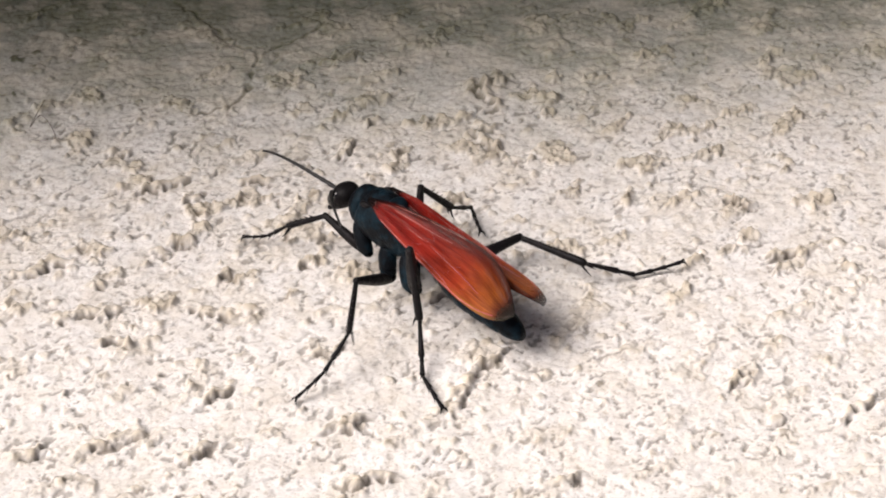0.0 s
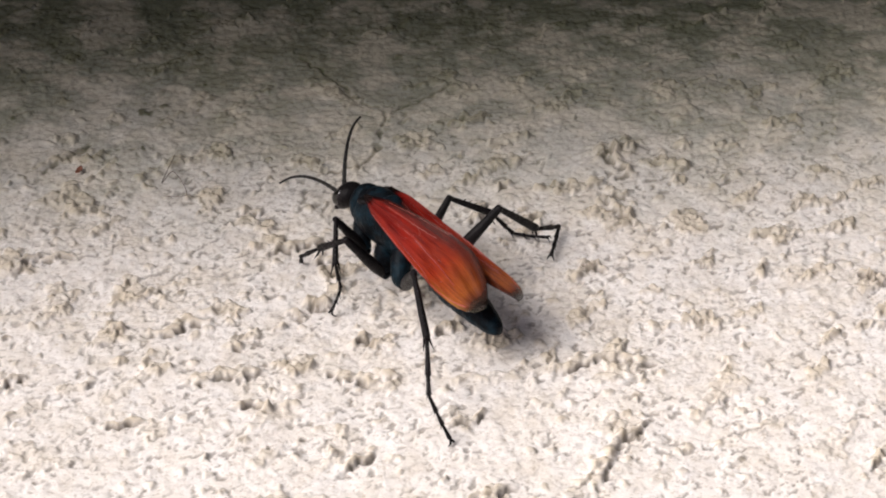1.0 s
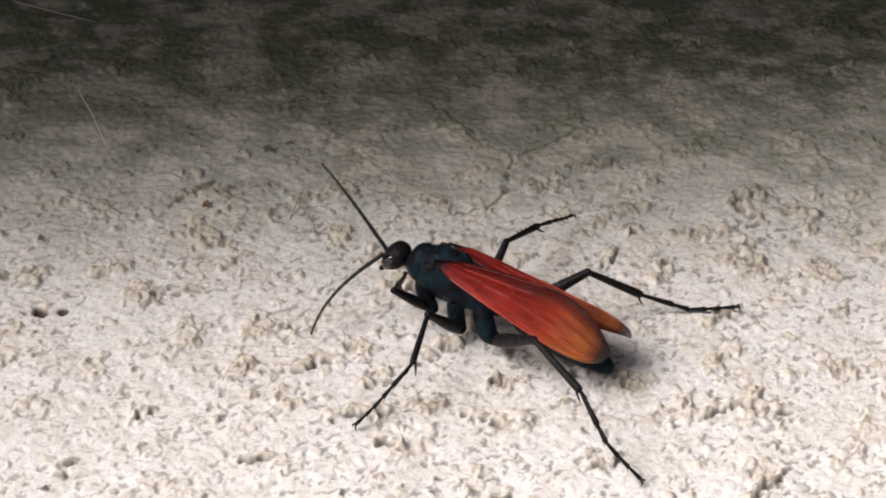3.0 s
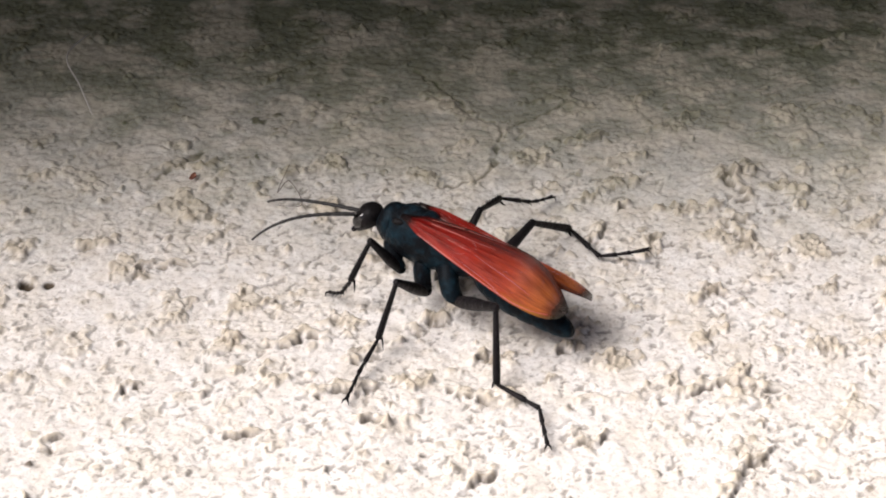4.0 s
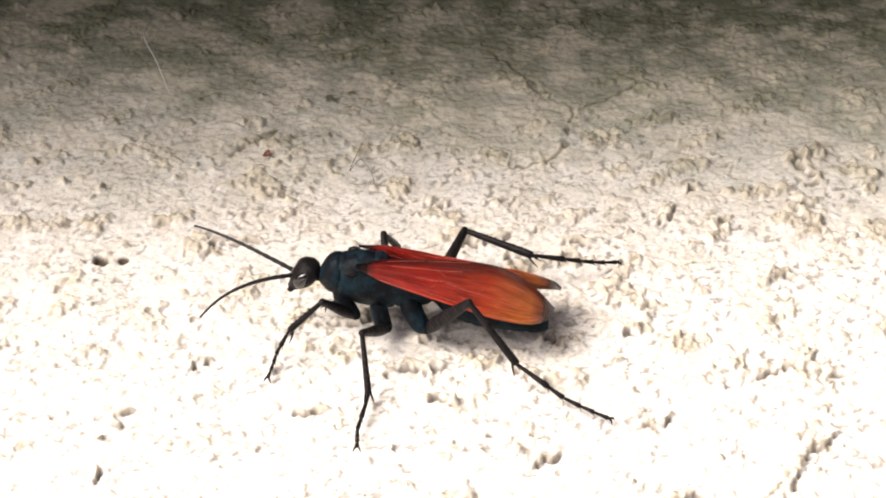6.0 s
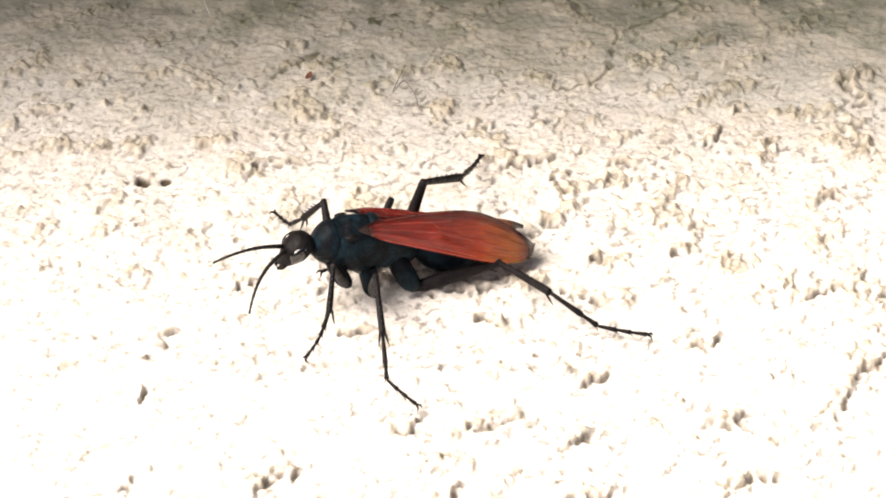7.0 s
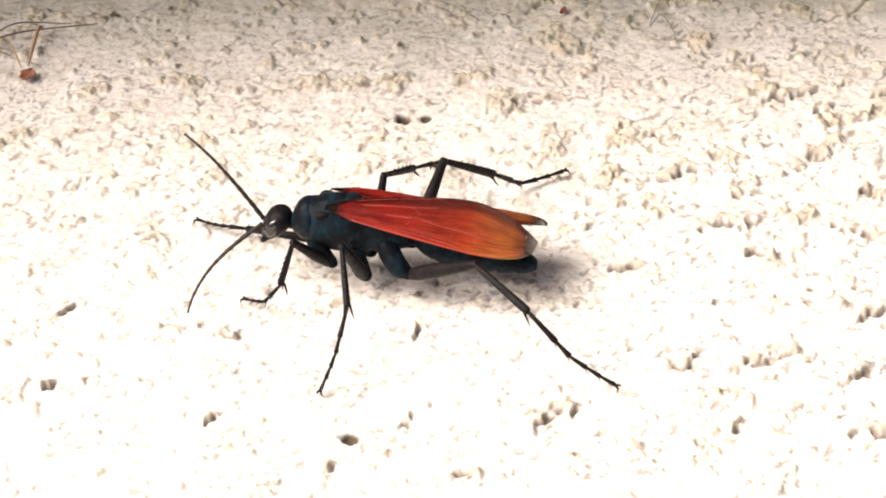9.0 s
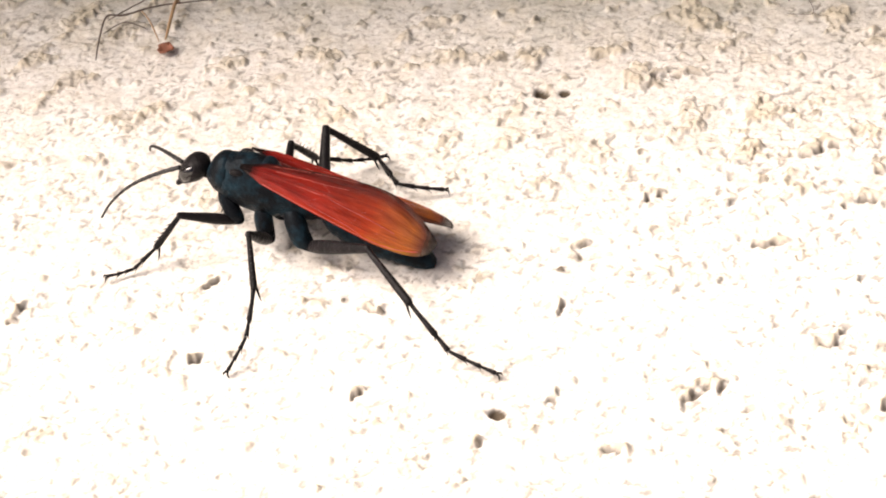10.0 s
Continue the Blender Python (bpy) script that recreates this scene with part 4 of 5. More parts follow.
stance(1.4, (-50.60, -24.55, 10.29, 120.2, 3.2, 1.0), (21, -26, -27, -26),
       lf=(-65, -27.1, 0.9, 1.7, 9, 1.2, 0.2, 14.5, -3.2, 2.5, 14, -6.7),
       lm=(-68.6, -53.8, 0.9, -8.5, 12.6, -1.6, -11.8, 19.4, -6.7, -14.5, 25.3, -8),
       lh=(-48.5, -69.5, 0.9, -18.8, 9.4, 3.8, -26.8, 13.4, -3.8, -34.1, 17.3, -5.8),
       rf=(-49, -19.6, 0.9, -7.9, -8.6, -2.9, -2, -8, -6.5, 1, -6, -8.5),
       rm=(-35.9, -16.2, 0.9, -0.9, -8.2, 1.8, 6.5, -13.3, -0.3, 2.5, -15.4, -5.1),
       rh=(-11.9, -36.7, 0.9, -14.8, -13.3, 2.7, -15.9, -21.4, -5.6, -23.7, -24.7, -6.5))
stance(1.5, (-52.25, -23.03, 10.32, 120.8, 4.8, -0.2), (52, -11, -20, -4),
       lf=(-66.5, -27.5, 0.9, 0.2, 9.2, 1.5, 2.7, 10.1, -5.1, 3.6, 11, -9.2),
       lm=(-69.4, -52, 0.6, -9.8, 11.7, -0.9, -15.9, 18.1, -3.6, -17, 24.2, -6.4),
       lh=(-49.6, -68.8, 0.5, -19, 8.5, 4.2, -29, 13.8, 1.1, -35.7, 18, -2.4),
       rf=(-50.7, -17.8, 0.9, -7.9, -8.6, -2.9, -2, -8, -6.5, 1, -6, -8.5),
       rm=(-36.7, -16.7, 1, -1.6, -8.4, 2.2, -0.3, -14.8, -4.3, 1.9, -17.6, -9.8),
       rh=(-13.4, -36.3, 1, -13.9, -14.7, 1.3, -19.7, -20.2, -7.2, -28.2, -20.2, -6.5))
stance(1.8, (-54.94, -21.18, 10.25, 126.7, 1.5, 0.2), (15, 2, -24, -4),
       lf=(-66, -26.3, 0.9, 1.7, 9.2, 1, -1.7, 14.2, -2.8, 0.4, 13, -6.4),
       lm=(-70.2, -52.8, 0.9, -8.2, 13.2, -2.7, -11.5, 20.3, -7.4, -14.3, 26.2, -8.3),
       lh=(-50, -69.6, 0.9, -20.7, 11.1, 0.6, -28.9, 16.4, -5.8, -36, 21, -7.2),
       rf=(-53.7, -16.2, 0.9, -7.9, -8.6, -2.9, -2, -8, -6.5, 1, -6, -8.5),
       rm=(-38.2, -13.8, 0.9, -0.4, -7.6, 1.9, 4.4, -14.4, -1.7, -0.4, -16.3, -5.8),
       rh=(-13.5, -35.4, 0.9, -13.9, -16.3, -2.9, -25.4, -16.2, -0.8, -31.3, -20.8, -4.8))
stance(2, (-57.80, -24.80, 10.23, 134.3, -0.1, -2.7), (69, -20, -27, -5),
       lf=(-66.1, -22, 0.9, 1.4, 7.9, 2.3, 2.1, 7.9, -4.8, 4.9, 6.3, -7.6),
       lm=(-76.9, -39.1, 0.5, -4.6, 10.1, 1.8, -0.3, 12.4, -5.9, 1, 18.9, -7.6),
       lh=(-49.4, -68.5, 0.9, -19, 9.9, 3.4, -28.2, 16.5, 0.8, -33.7, 22.2, -2.3),
       rf=(-56.7, -19.6, 0.9, -7.9, -8.6, -2.9, -2, -8, -6.5, 1, -6, -8.5),
       rm=(-38.1, -11.9, 0.4, -2.8, -7.8, 3.1, -3.1, -15.2, -2.1, -2.8, -19, -7.4),
       rh=(-13.9, -35.4, 0.9, -17.6, -14.1, -0.4, -23.5, -19.5, -8.9, -32, -19.5, -9.6))
stance(2.2, (-59.99, -26.12, 10.25, 138.4, -1.8, -1.1), (-10, -2, -54, 5),
       lf=(-65.3, -27.4, 3.5, 2, 8.5, 1.6, -2.5, 9.4, -3.8, 0.6, 6.9, -5.3),
       lm=(-77, -50.8, 0.9, -3.2, 11.9, -0.4, -3.1, 18.1, -7.2, -3.2, 24.6, -8.1),
       lh=(-49.3, -65.9, 0.9, -18.1, 10.4, 3.6, -21.6, 13.5, -7, -28.3, 18.5, -8.6),
       rf=(-59.3, -21.2, 0.9, -7.9, -8.6, -2.9, -2, -8, -6.5, 1, -6, -8.5),
       rm=(-39, -13.1, 0.9, -2.2, -9, 1.9, -0.4, -17, -2.2, -3.9, -20.6, -6.5),
       rh=(-12.9, -34.9, 0.9, -16.7, -15.8, -4.8, -25.1, -22.6, -9.2, -33.5, -23.6, -10.2))
stance(2.5, (-61.12, -31.62, 10.15, 146.2, -3.7, 1.3), (93, 24, 0, 9),
       lf=(-65.2, -26.6, -0.5, 7.6, 0.3, -7, 0.5, -0.4, -6.2, 3.3, -2, -9),
       lm=(-75.3, -57.7, 1, -3.4, 11.8, -0.2, -5.7, 20.3, -2.7, -3.8, 25.2, -6.8),
       lh=(-49.5, -66.6, 0.4, -16.9, 10.1, 4.6, -19.7, 10.1, -6.6, -24, 16.9, -9.6),
       rf=(-61, -27.1, 0.9, -7.9, -8.6, -2.9, -2, -8, -6.5, 1, -6, -8.5),
       rm=(-38.2, -13.4, 1.3, -4.3, -10.7, 1.8, -5.7, -19.3, -1, -6.5, -24.1, -5.6),
       rh=(-14, -35.8, 1.2, -18.1, -15.1, -3.6, -29.6, -14, -5, -34.6, -19, -9.9))
stance(2.8, (-61.78, -29.90, 10.29, 152.4, 1.4, -1.3), (74, 4, 20, 13),
       lf=(-65.6, -28.8, 6, 5, 7.8, -0.1, -1.4, 4.6, 0.6, 1.4, 2.6, -2),
       lm=(-73.7, -58, 0.9, -2.4, 11.6, -0.4, -2.6, 19, -5.9, -2.6, 25.4, -7.4),
       lh=(-50.2, -65.2, 0.9, -14.2, 9, 6, -17.8, 13.7, -4, -22.7, 20.4, -6.2),
       rf=(-62.7, -24.7, 0.9, -7.9, -8.6, -2.9, -2, -8, -6.5, 1, -6, -8.5),
       rm=(-38.3, -4.8, 0.9, -6.6, -13.6, -3, -5.8, -22.4, -5.5, -7.8, -28.2, -7.9),
       rh=(-13.8, -29.9, 0.9, -18.3, -15, -4.3, -29.9, -14.7, -3.1, -36.8, -18.6, -6.2))
stance(3, (-60.67, -38.20, 10.18, 152.0, 3.2, -5.8), (62, -22, -6, 39),
       lf=(-65.4, -30.6, 3.5, 3.3, 7.8, 1.5, 5.2, 2.4, -2.8, 6.4, -0.9, -5.3),
       lm=(-72.3, -63, 1, -3.7, 10, 1.7, -6, 18.7, 0.4, -3.7, 23.8, -3.3),
       lh=(-31.7, -74.6, 0.9, -20.5, 8.2, 3, -30.8, 13.7, 2.5, -37.2, 18.3, -0.7),
       rf=(-61.4, -32.3, 0.9, -7.9, -8.6, -2.9, -2, -8, -6.5, 1, -6, -8.5),
       rm=(-38.4, -13.1, 2.1, -5.5, -13.2, -1.1, -7.5, -21.8, -3.8, -7.7, -27.4, -7.5),
       rh=(-13.6, -35.2, 1, -20.8, -10.4, 1.2, -27.4, -16.6, -6.1, -33.9, -20.6, -9.8))
stance(3.2, (-59.61, -40.79, 10.03, 157.5, -3.3, -4.9), (-14, -25, -8, 30),
       lf=(-70.5, -43.1, 1, 3.1, 8.7, 0.8, 7.4, 13, -3, 8.6, 9.8, -5.6),
       lm=(-72.8, -63.7, 0.9, -1.3, 9.6, 1.1, 0.6, 15.4, -5.7, 2.4, 21.7, -6.2),
       lh=(-32, -75.5, 0.9, -20.6, 7.8, 3.2, -26, 12.9, -5.7, -32.6, 18, -7.7),
       rf=(-60.1, -35.4, 0.9, -7.9, -8.6, -2.9, -2, -8, -6.5, 1, -6, -8.5),
       rm=(-39.4, -13.4, 0.9, -4.9, -13.9, -4, -3.3, -22.6, -6.5, -5.7, -27.8, -9.8),
       rh=(-13.3, -35.8, 0.9, -17, -15.7, -6.2, -28.5, -14.2, -5.4, -34.8, -18, -9.7))
stance(4.3, (-65.21, -31.33, 10.17, 142.3, -0.9, 3.9), (42, -5, 21, -12),
       lf=(-74.9, -38.4, 0.9, 1.1, 7.4, 2.7, 0.5, 12.2, -2.6, 2.1, 11.5, -6.5),
       lm=(-71.8, -62.6, 0.9, -8.7, 11.9, -0.6, -10.4, 17.1, -8, -12.2, 23.1, -9.9),
       lh=(-42.7, -72.3, 0.9, -22.2, 9.2, 0.1, -27.8, 12.8, -9.5, -35.8, 15.6, -10.4),
       rf=(-65.4, -26.9, 0.9, -7.9, -8.6, -2.9, -2, -8, -6.5, 1, -6, -8.5),
       rm=(-39.9, -13.5, 0.9, -6.1, -11.3, 0.7, -5.4, -20, -2.2, -7.4, -25.6, -5.1),
       rh=(-26.7, -28.4, 0.9, -11.6, -15.1, 0.7, -12.9, -24.1, -6.6, -21.3, -25.4, -7.3))
stance(4.5, (-66.22, -29.52, 10.17, 141.2, -1.2, 3.7), (-40, -5, 2, 10),
       lf=(-86.7, -37.5, 0.9, 4.1, 9.8, -1.7, 7.6, 11.8, -7.6, 8.8, 15.5, -9.5),
       lm=(-71.5, -62.5, 0.9, -10.6, 12, -2, -16.2, 18.9, -3.9, -17.1, 24, -8.2),
       lh=(-44.8, -69.5, 1, -21.6, 8, 1.9, -31, 14.5, -0.5, -36.9, 17.9, -5.6),
       rf=(-66.3, -25.1, 0.9, -7.9, -8.6, -2.9, -2, -8, -6.5, 1, -6, -8.5),
       rm=(-39.7, -12.1, 1.2, -4.7, -11.7, 0.4, -6.5, -20.4, -2.1, -7.8, -26, -5.3),
       rh=(-32.4, -30.4, 0.8, -10.4, -8.4, 6.5, -16.3, -14.2, -1.7, -20, -18, -8.3))
stance(4.7, (-65.39, -34.23, 10.08, 140.7, -2.4, 5.4), (2, 16, -46, 1),
       lf=(-86.2, -42.2, 0.9, 3.2, 10.5, -2.2, 5.9, 16.5, -4.9, 8.8, 17.6, -7.9),
       lm=(-71.2, -66.9, 0.9, -10.5, 12.2, -2.2, -12, 16.8, -10, -14.1, 22.9, -11.4),
       lh=(-44.2, -73.8, 0.9, -21.7, 8, 1.8, -27.1, 9.8, -8.3, -34.6, 13.2, -10.5),
       rf=(-65.4, -30.1, 0.9, -7.9, -8.6, -2.9, -2, -8, -6.5, 1, -6, -8.5),
       rm=(-39.3, -16.7, 0.9, -5.2, -11.7, 0.3, -4.8, -20.5, -2.2, -6.9, -26.2, -4.7),
       rh=(-32.3, -35.6, 0.9, -6.6, -13, 1.9, -10.4, -20.7, -5.9, -18.8, -20.8, -7.2))
stance(5, (-67.85, -40.57, 10.08, 159.1, 0.5, -3.0), (46, 6, -8, 45),
       lf=(-86.7, -38.8, 1.4, 8, 0.7, -5.7, 11.3, 6.9, -4.8, 14.5, 5.6, -7.4),
       lm=(-71.9, -63.3, 1.4, -3.6, 7.7, 3.1, -7.1, 16, 2.2, -5.9, 19.5, -3.4),
       lh=(-44.4, -68.1, -0.2, -17.8, 9.3, 4.6, -20.2, 7, -6.4, -25.6, 13.7, -7.8),
       rf=(-69.1, -35.3, 0.9, -7.9, -8.6, -2.9, -2, -8, -6.5, 1, -6, -8.5),
       rm=(-41.2, -15.7, 2.2, -8.1, -13.6, -2.6, -11.1, -21.6, -6.3, -13.3, -27.6, -8.5),
       rh=(-36.4, -32.8, 0.9, -8.4, -9, 5.8, -15.1, -14.6, -1.9, -19.5, -16.6, -8.9))
stance(5.2, (-72.17, -42.86, 10.09, 162.7, 0.4, -7.2), (-25, -39, -18, 35),
       lf=(-86.7, -38.1, 0.9, 5.4, 6.4, 0.5, 11, 4.9, -3.6, 13.2, 2.8, -6.6),
       lm=(-80.6, -66.8, 0.9, -2.7, 9.8, 1.5, -1.8, 14.6, -6.2, -0.4, 21.1, -6.1),
       lh=(-44, -70.3, 0.9, -15.3, 8.2, 6.1, -21.2, 12, -3.1, -28.7, 15.7, -5),
       rf=(-73.6, -37.1, 0.9, -7.9, -8.6, -2.9, -2, -8, -6.5, 1, -6, -8.5),
       rm=(-62.9, -36, 0.9, -1.9, -11.9, -1.1, -1.6, -18.5, -7.5, -4.5, -12.8, -9),
       rh=(-40.4, -34.6, 0.9, -6, -14.4, -0.8, -12.5, -19.3, -9.1, -20.8, -17.6, -10.2))
stance(6.3, (-83.07, -53.97, 10.01, 184.9, 4.2, -1.4), (59, 25, -7, 10),
       lf=(-93.7, -63, 0.9, 3.5, 7.3, 1.6, 8.1, 10.9, -2.5, 9.5, 9.5, -6.3),
       lm=(-79.6, -81.1, 0.9, -2.6, 11.4, -0.1, -5.9, 16.4, -7, -3.7, 22.5, -7.7),
       lh=(-43.3, -70.7, 0.9, -18.6, 7.9, 4.7, -25.4, 11.9, -3.9, -32.6, 16.4, -4.9),
       rf=(-87.1, -50.1, 0.9, -7.9, -8.6, -2.9, -2, -8, -6.5, 1, -6, -8.5),
       rm=(-76.8, -44, 0.9, -5.1, -13.5, -2.7, -7.4, -21.1, -7.2, -7.6, -14.5, -8.1),
       rh=(-41.3, -35, 0.9, -19.7, -13.8, -2.9, -30.2, -9.4, -0.4, -37.5, -12.5, -3.6))
stance(6.5, (-82.03, -56.93, 10.02, 194.0, 6.1, 0.1), (67, 30, 29, 32),
       lf=(-90.8, -72.9, 1.9, 5, 8.4, -1.1, 9.7, 13.6, -1.3, 10.6, 13.2, -5.6),
       lm=(-79.2, -82.1, 0.8, -0.8, 9.5, 0.9, 0.8, 18.3, -0.9, 3.8, 22.5, -5.2),
       lh=(-43.7, -70.1, 0.7, -16.7, 7.6, 5.9, -25, 10.1, -1.8, -29, 17.3, -4.3),
       rf=(-93.7, -48, 0.9, 1.6, -11.6, -4.5, 6.7, -6.7, -3.7, 7.5, -9.3, -7.1),
       rm=(-76, -30.8, -2.3, -7.4, -9.4, 2.3, -10.1, -16.9, -2.2, -12.2, -21.8, -6.2),
       rh=(-42.2, -37.2, 2.1, -21.2, -12.5, -2.2, -29.4, -5.4, 1.3, -36.7, -8.3, -2.4))
stance(6.8, (-85.83, -60.93, 9.94, 195.0, 8.7, -1.1), (48, 23, 9, 21),
       lf=(-92.8, -77.9, 0.9, 3.1, 8.3, 1.1, 6.7, 12.8, -3.1, 8.3, 13.9, -6.9),
       lm=(-83.1, -80.3, 0.9, -1.5, 10.5, 0.4, -7.6, 11.6, -6.4, -2.9, 16, -7.8),
       lh=(-43.8, -72.6, 0.9, -17.8, 8.9, 4.7, -25.4, 13.3, -2.9, -32.4, 18.1, -2.9),
       rf=(-91.1, -58, 0.9, -7.9, -8.6, -2.9, -2, -8, -6.5, 1, -6, -8.5),
       rm=(-81.3, -50.6, 0.9, -9.1, -13.2, -3.3, -4.7, -20.1, -7.5, -6.7, -13.8, -7.8),
       rh=(-69.7, -32.4, 0.9, -11, -11.2, 5, -9, -20.6, -1.6, -17.1, -22.1, -3.9))
stance(7, (-89.56, -62.03, 10.01, 204.2, 13.4, -1.6), (45, 7, 37, 21),
       lf=(-93.2, -76.9, 1.9, 3.9, 6.4, 1.8, 6, 12.2, -1.5, 6.4, 12.2, -5.9),
       lm=(-77.8, -85.6, 0.9, -1.7, 9.1, 1.6, -0.3, 17.5, -1.8, 0, 22.5, -6.1),
       lh=(-44.6, -70.2, 1, -23.8, 5.6, -0.4, -26.2, 16.5, 2.8, -32.3, 21.9, 0.1),
       rf=(-100.9, -44.5, 1, -1.1, -10.4, 0.3, -0.2, -14, -5.8, 0.2, -16.9, -9),
       rm=(-92.7, -57.7, 0.9, -11, -8.5, 0.3, -8, -8, -7.5, -4, -6, -8.6),
       rh=(-69.7, -29.2, 0.8, -13.7, -5, 7.2, -23.4, -10.3, 3.4, -28.2, -16.5, 0.1))
stance(7.2, (-92.40, -65.36, 10.06, 208.3, 8.8, -5.2), (53, -21, 4, 16),
       lf=(-94.2, -74.4, 0.9, 3.1, 7.7, 1.6, 7, 11.9, -2.7, 5.6, 9.8, -6.2),
       lm=(-79.3, -85.7, 0.9, -2.7, 8, 2.7, -3.6, 13, -4.9, -3.4, 19.5, -5.8),
       lh=(-45.7, -69.1, 0.9, -23.7, 6.3, -0.7, -34.3, 10.9, -1.7, -37.5, 18.8, -1.2),
       rf=(-101.3, -43.7, 0.9, -3.5, -11.2, -2.1, -6.3, -16, -6.5, -5, -19.4, -8.8),
       rm=(-90.5, -54.1, 0.9, -7.3, -14, -4.5, -14.9, -18.2, -7.4, -11.3, -12.7, -8.1),
       rh=(-70.6, -33.3, 3.5, -13.4, -5.9, 7.1, -20.3, -12.8, 0.7, -28.2, -15.5, -1.2))
stance(7.5, (-97.67, -74.19, 10.11, 207.6, 4.7, -0.5), (31, -13, 14, 52),
       lf=(-103, -89.5, 1.3, 4.1, 6.5, 1.7, 7.8, 10.9, -2.2, 9, 11.1, -6.3),
       lm=(-78.3, -85.4, 0.9, -3.7, 7, 3.4, -8.3, 9.7, -4, -9.1, 14.9, -8.1),
       lh=(-50.8, -72.8, 0.7, -21.2, 9, 1.9, -30.5, 9.7, -5, -36.5, 16.1, -6.1),
       rf=(-119, -73.7, 6.1, 3.9, -10.4, -6.8, 10.2, -7.9, -4.6, 14.4, -9, -5.3),
       rm=(-100, -44.6, 0.9, -6.5, -10.1, 1.8, -8.8, -16.6, -4.2, -10.7, -22.3, -6.9),
       rh=(-71.6, -33.8, 1.1, -18.1, -13.5, 0.3, -28.4, -17.8, -3.4, -35.4, -21.5, -6.5))
stance(7.7, (-103.48, -73.26, 10.06, 196.7, 7.4, -2.4), (47, -42, 52, 22),
       lf=(-104.2, -88.2, 0.9, 2.4, 8.8, 1.1, 4.6, 15.2, -1.1, 4.1, 14.9, -5.4),
       lm=(-100.6, -97.2, 0.9, -1.2, 10, 0.7, -3.8, 14.4, -6.9, -0.1, 19.8, -7.8),
       lh=(-63.3, -82.1, 0.9, -16.5, 6.7, 6.2, -23.8, 11.4, -1.6, -30.8, 16.1, -2.7),
       rf=(-108.7, -70.2, 0.9, -7.9, -8.6, -2.9, -2, -8, -6.5, 1, -6, -8.5),
       rm=(-100.3, -44.9, 0.9, -8.4, -13.2, -2.8, -10.9, -20.7, 1.9, -11.7, -23.5, -3.9),
       rh=(-81.2, -46.4, 0.9, -13.6, -6.2, 7, -15.8, -15.2, -0.2, -23.4, -17.3, -3.4))
stance(8, (-112.77, -70.89, 9.87, 190.2, 11.4, 1.1), (29, -14, -68, -28),
       lf=(-127.6, -84.9, 0.9, 6, 7.3, -1, 9.3, 7.7, -7.3, 12.2, 9.4, -10.1),
       lm=(-99.6, -98, 0.9, -5.1, 11.5, 0.4, -6.4, 20.5, -0.9, -6.8, 24.8, -6),
       lh=(-83.6, -77.3, 1.7, -17.3, 8.3, 5.3, -21, 18.9, 8.1, -26.5, 16.5, 2),
       rf=(-118.1, -68, 0.9, -7.9, -8.6, -2.9, -2, -8, -6.5, 1, -6, -8.5),
       rm=(-114.4, -66.3, 0.9, -11, -8.5, 0.3, -8, -8, -7.5, -4, -6, -8.6),
       rh=(-92.9, -44, 0, -9.6, -7.6, 7, -18, -12.8, 1.1, -20.7, -18, -5))
stance(8.2, (-114.54, -70.51, 9.90, 182.1, 5.0, 1.6), (20, -15, -55, 50),
       lf=(-127, -85.2, 0.9, 3.7, 9.2, -0.3, 8.1, 13.8, -3.6, 10.2, 13.9, -7.2),
       lm=(-99.2, -98.1, 0.9, -7.5, 11, 0.8, -10.6, 17.3, -5, -13, 23.2, -6.9),
       lh=(-87.3, -95.6, 0.9, -15.1, 8.4, 6.1, -18.8, 12.7, -4.1, -23.2, 19.8, -5.9),
       rf=(-118.5, -66.9, 0.9, -7.9, -8.6, -2.9, -2, -8, -6.5, 1, -6, -8.5),
       rm=(-108.7, -44.2, 0.9, -3.5, -9.7, 1.8, -4, -18.8, 1, -5.9, -23, -3.8),
       rh=(-93, -46.6, 0.9, -11.6, -7.6, 6.8, -10.1, -17.1, 0.2, -17.1, -20.4, -3.3))
stance(8.5, (-122.03, -68.13, 10.41, 176.5, 1.5, -0.5), (-7, 27, -44, 10),
       lf=(-141.8, -77.6, 0.6, 7.6, 5.6, -2.7, 12.3, 5.7, -8.1, 15.5, 8.5, -9.4),
       lm=(-129.2, -96.2, 0.9, -1.2, 11.4, -0.9, -1.1, 20.3, -3.1, 1.6, 25.1, -6.9),
       lh=(-88.2, -95.3, 1.3, -21.1, 9.7, 1.3, -25.8, 20.1, 3.5, -29.8, 22.6, -3.7),
       rf=(-125, -63.9, 0.9, -7.9, -8.6, -2.9, -2, -8, -6.5, 1, -6, -8.5),
       rm=(-116.2, -42.2, -0.4, -4.1, -9.7, 2.1, -4.4, -17, -3.3, -4.8, -22.5, -6.9),
       rh=(-93.1, -46.1, 0.8, -16.8, -4.8, 6.4, -22.7, -11.5, -1.1, -25, -17.3, -6.9))
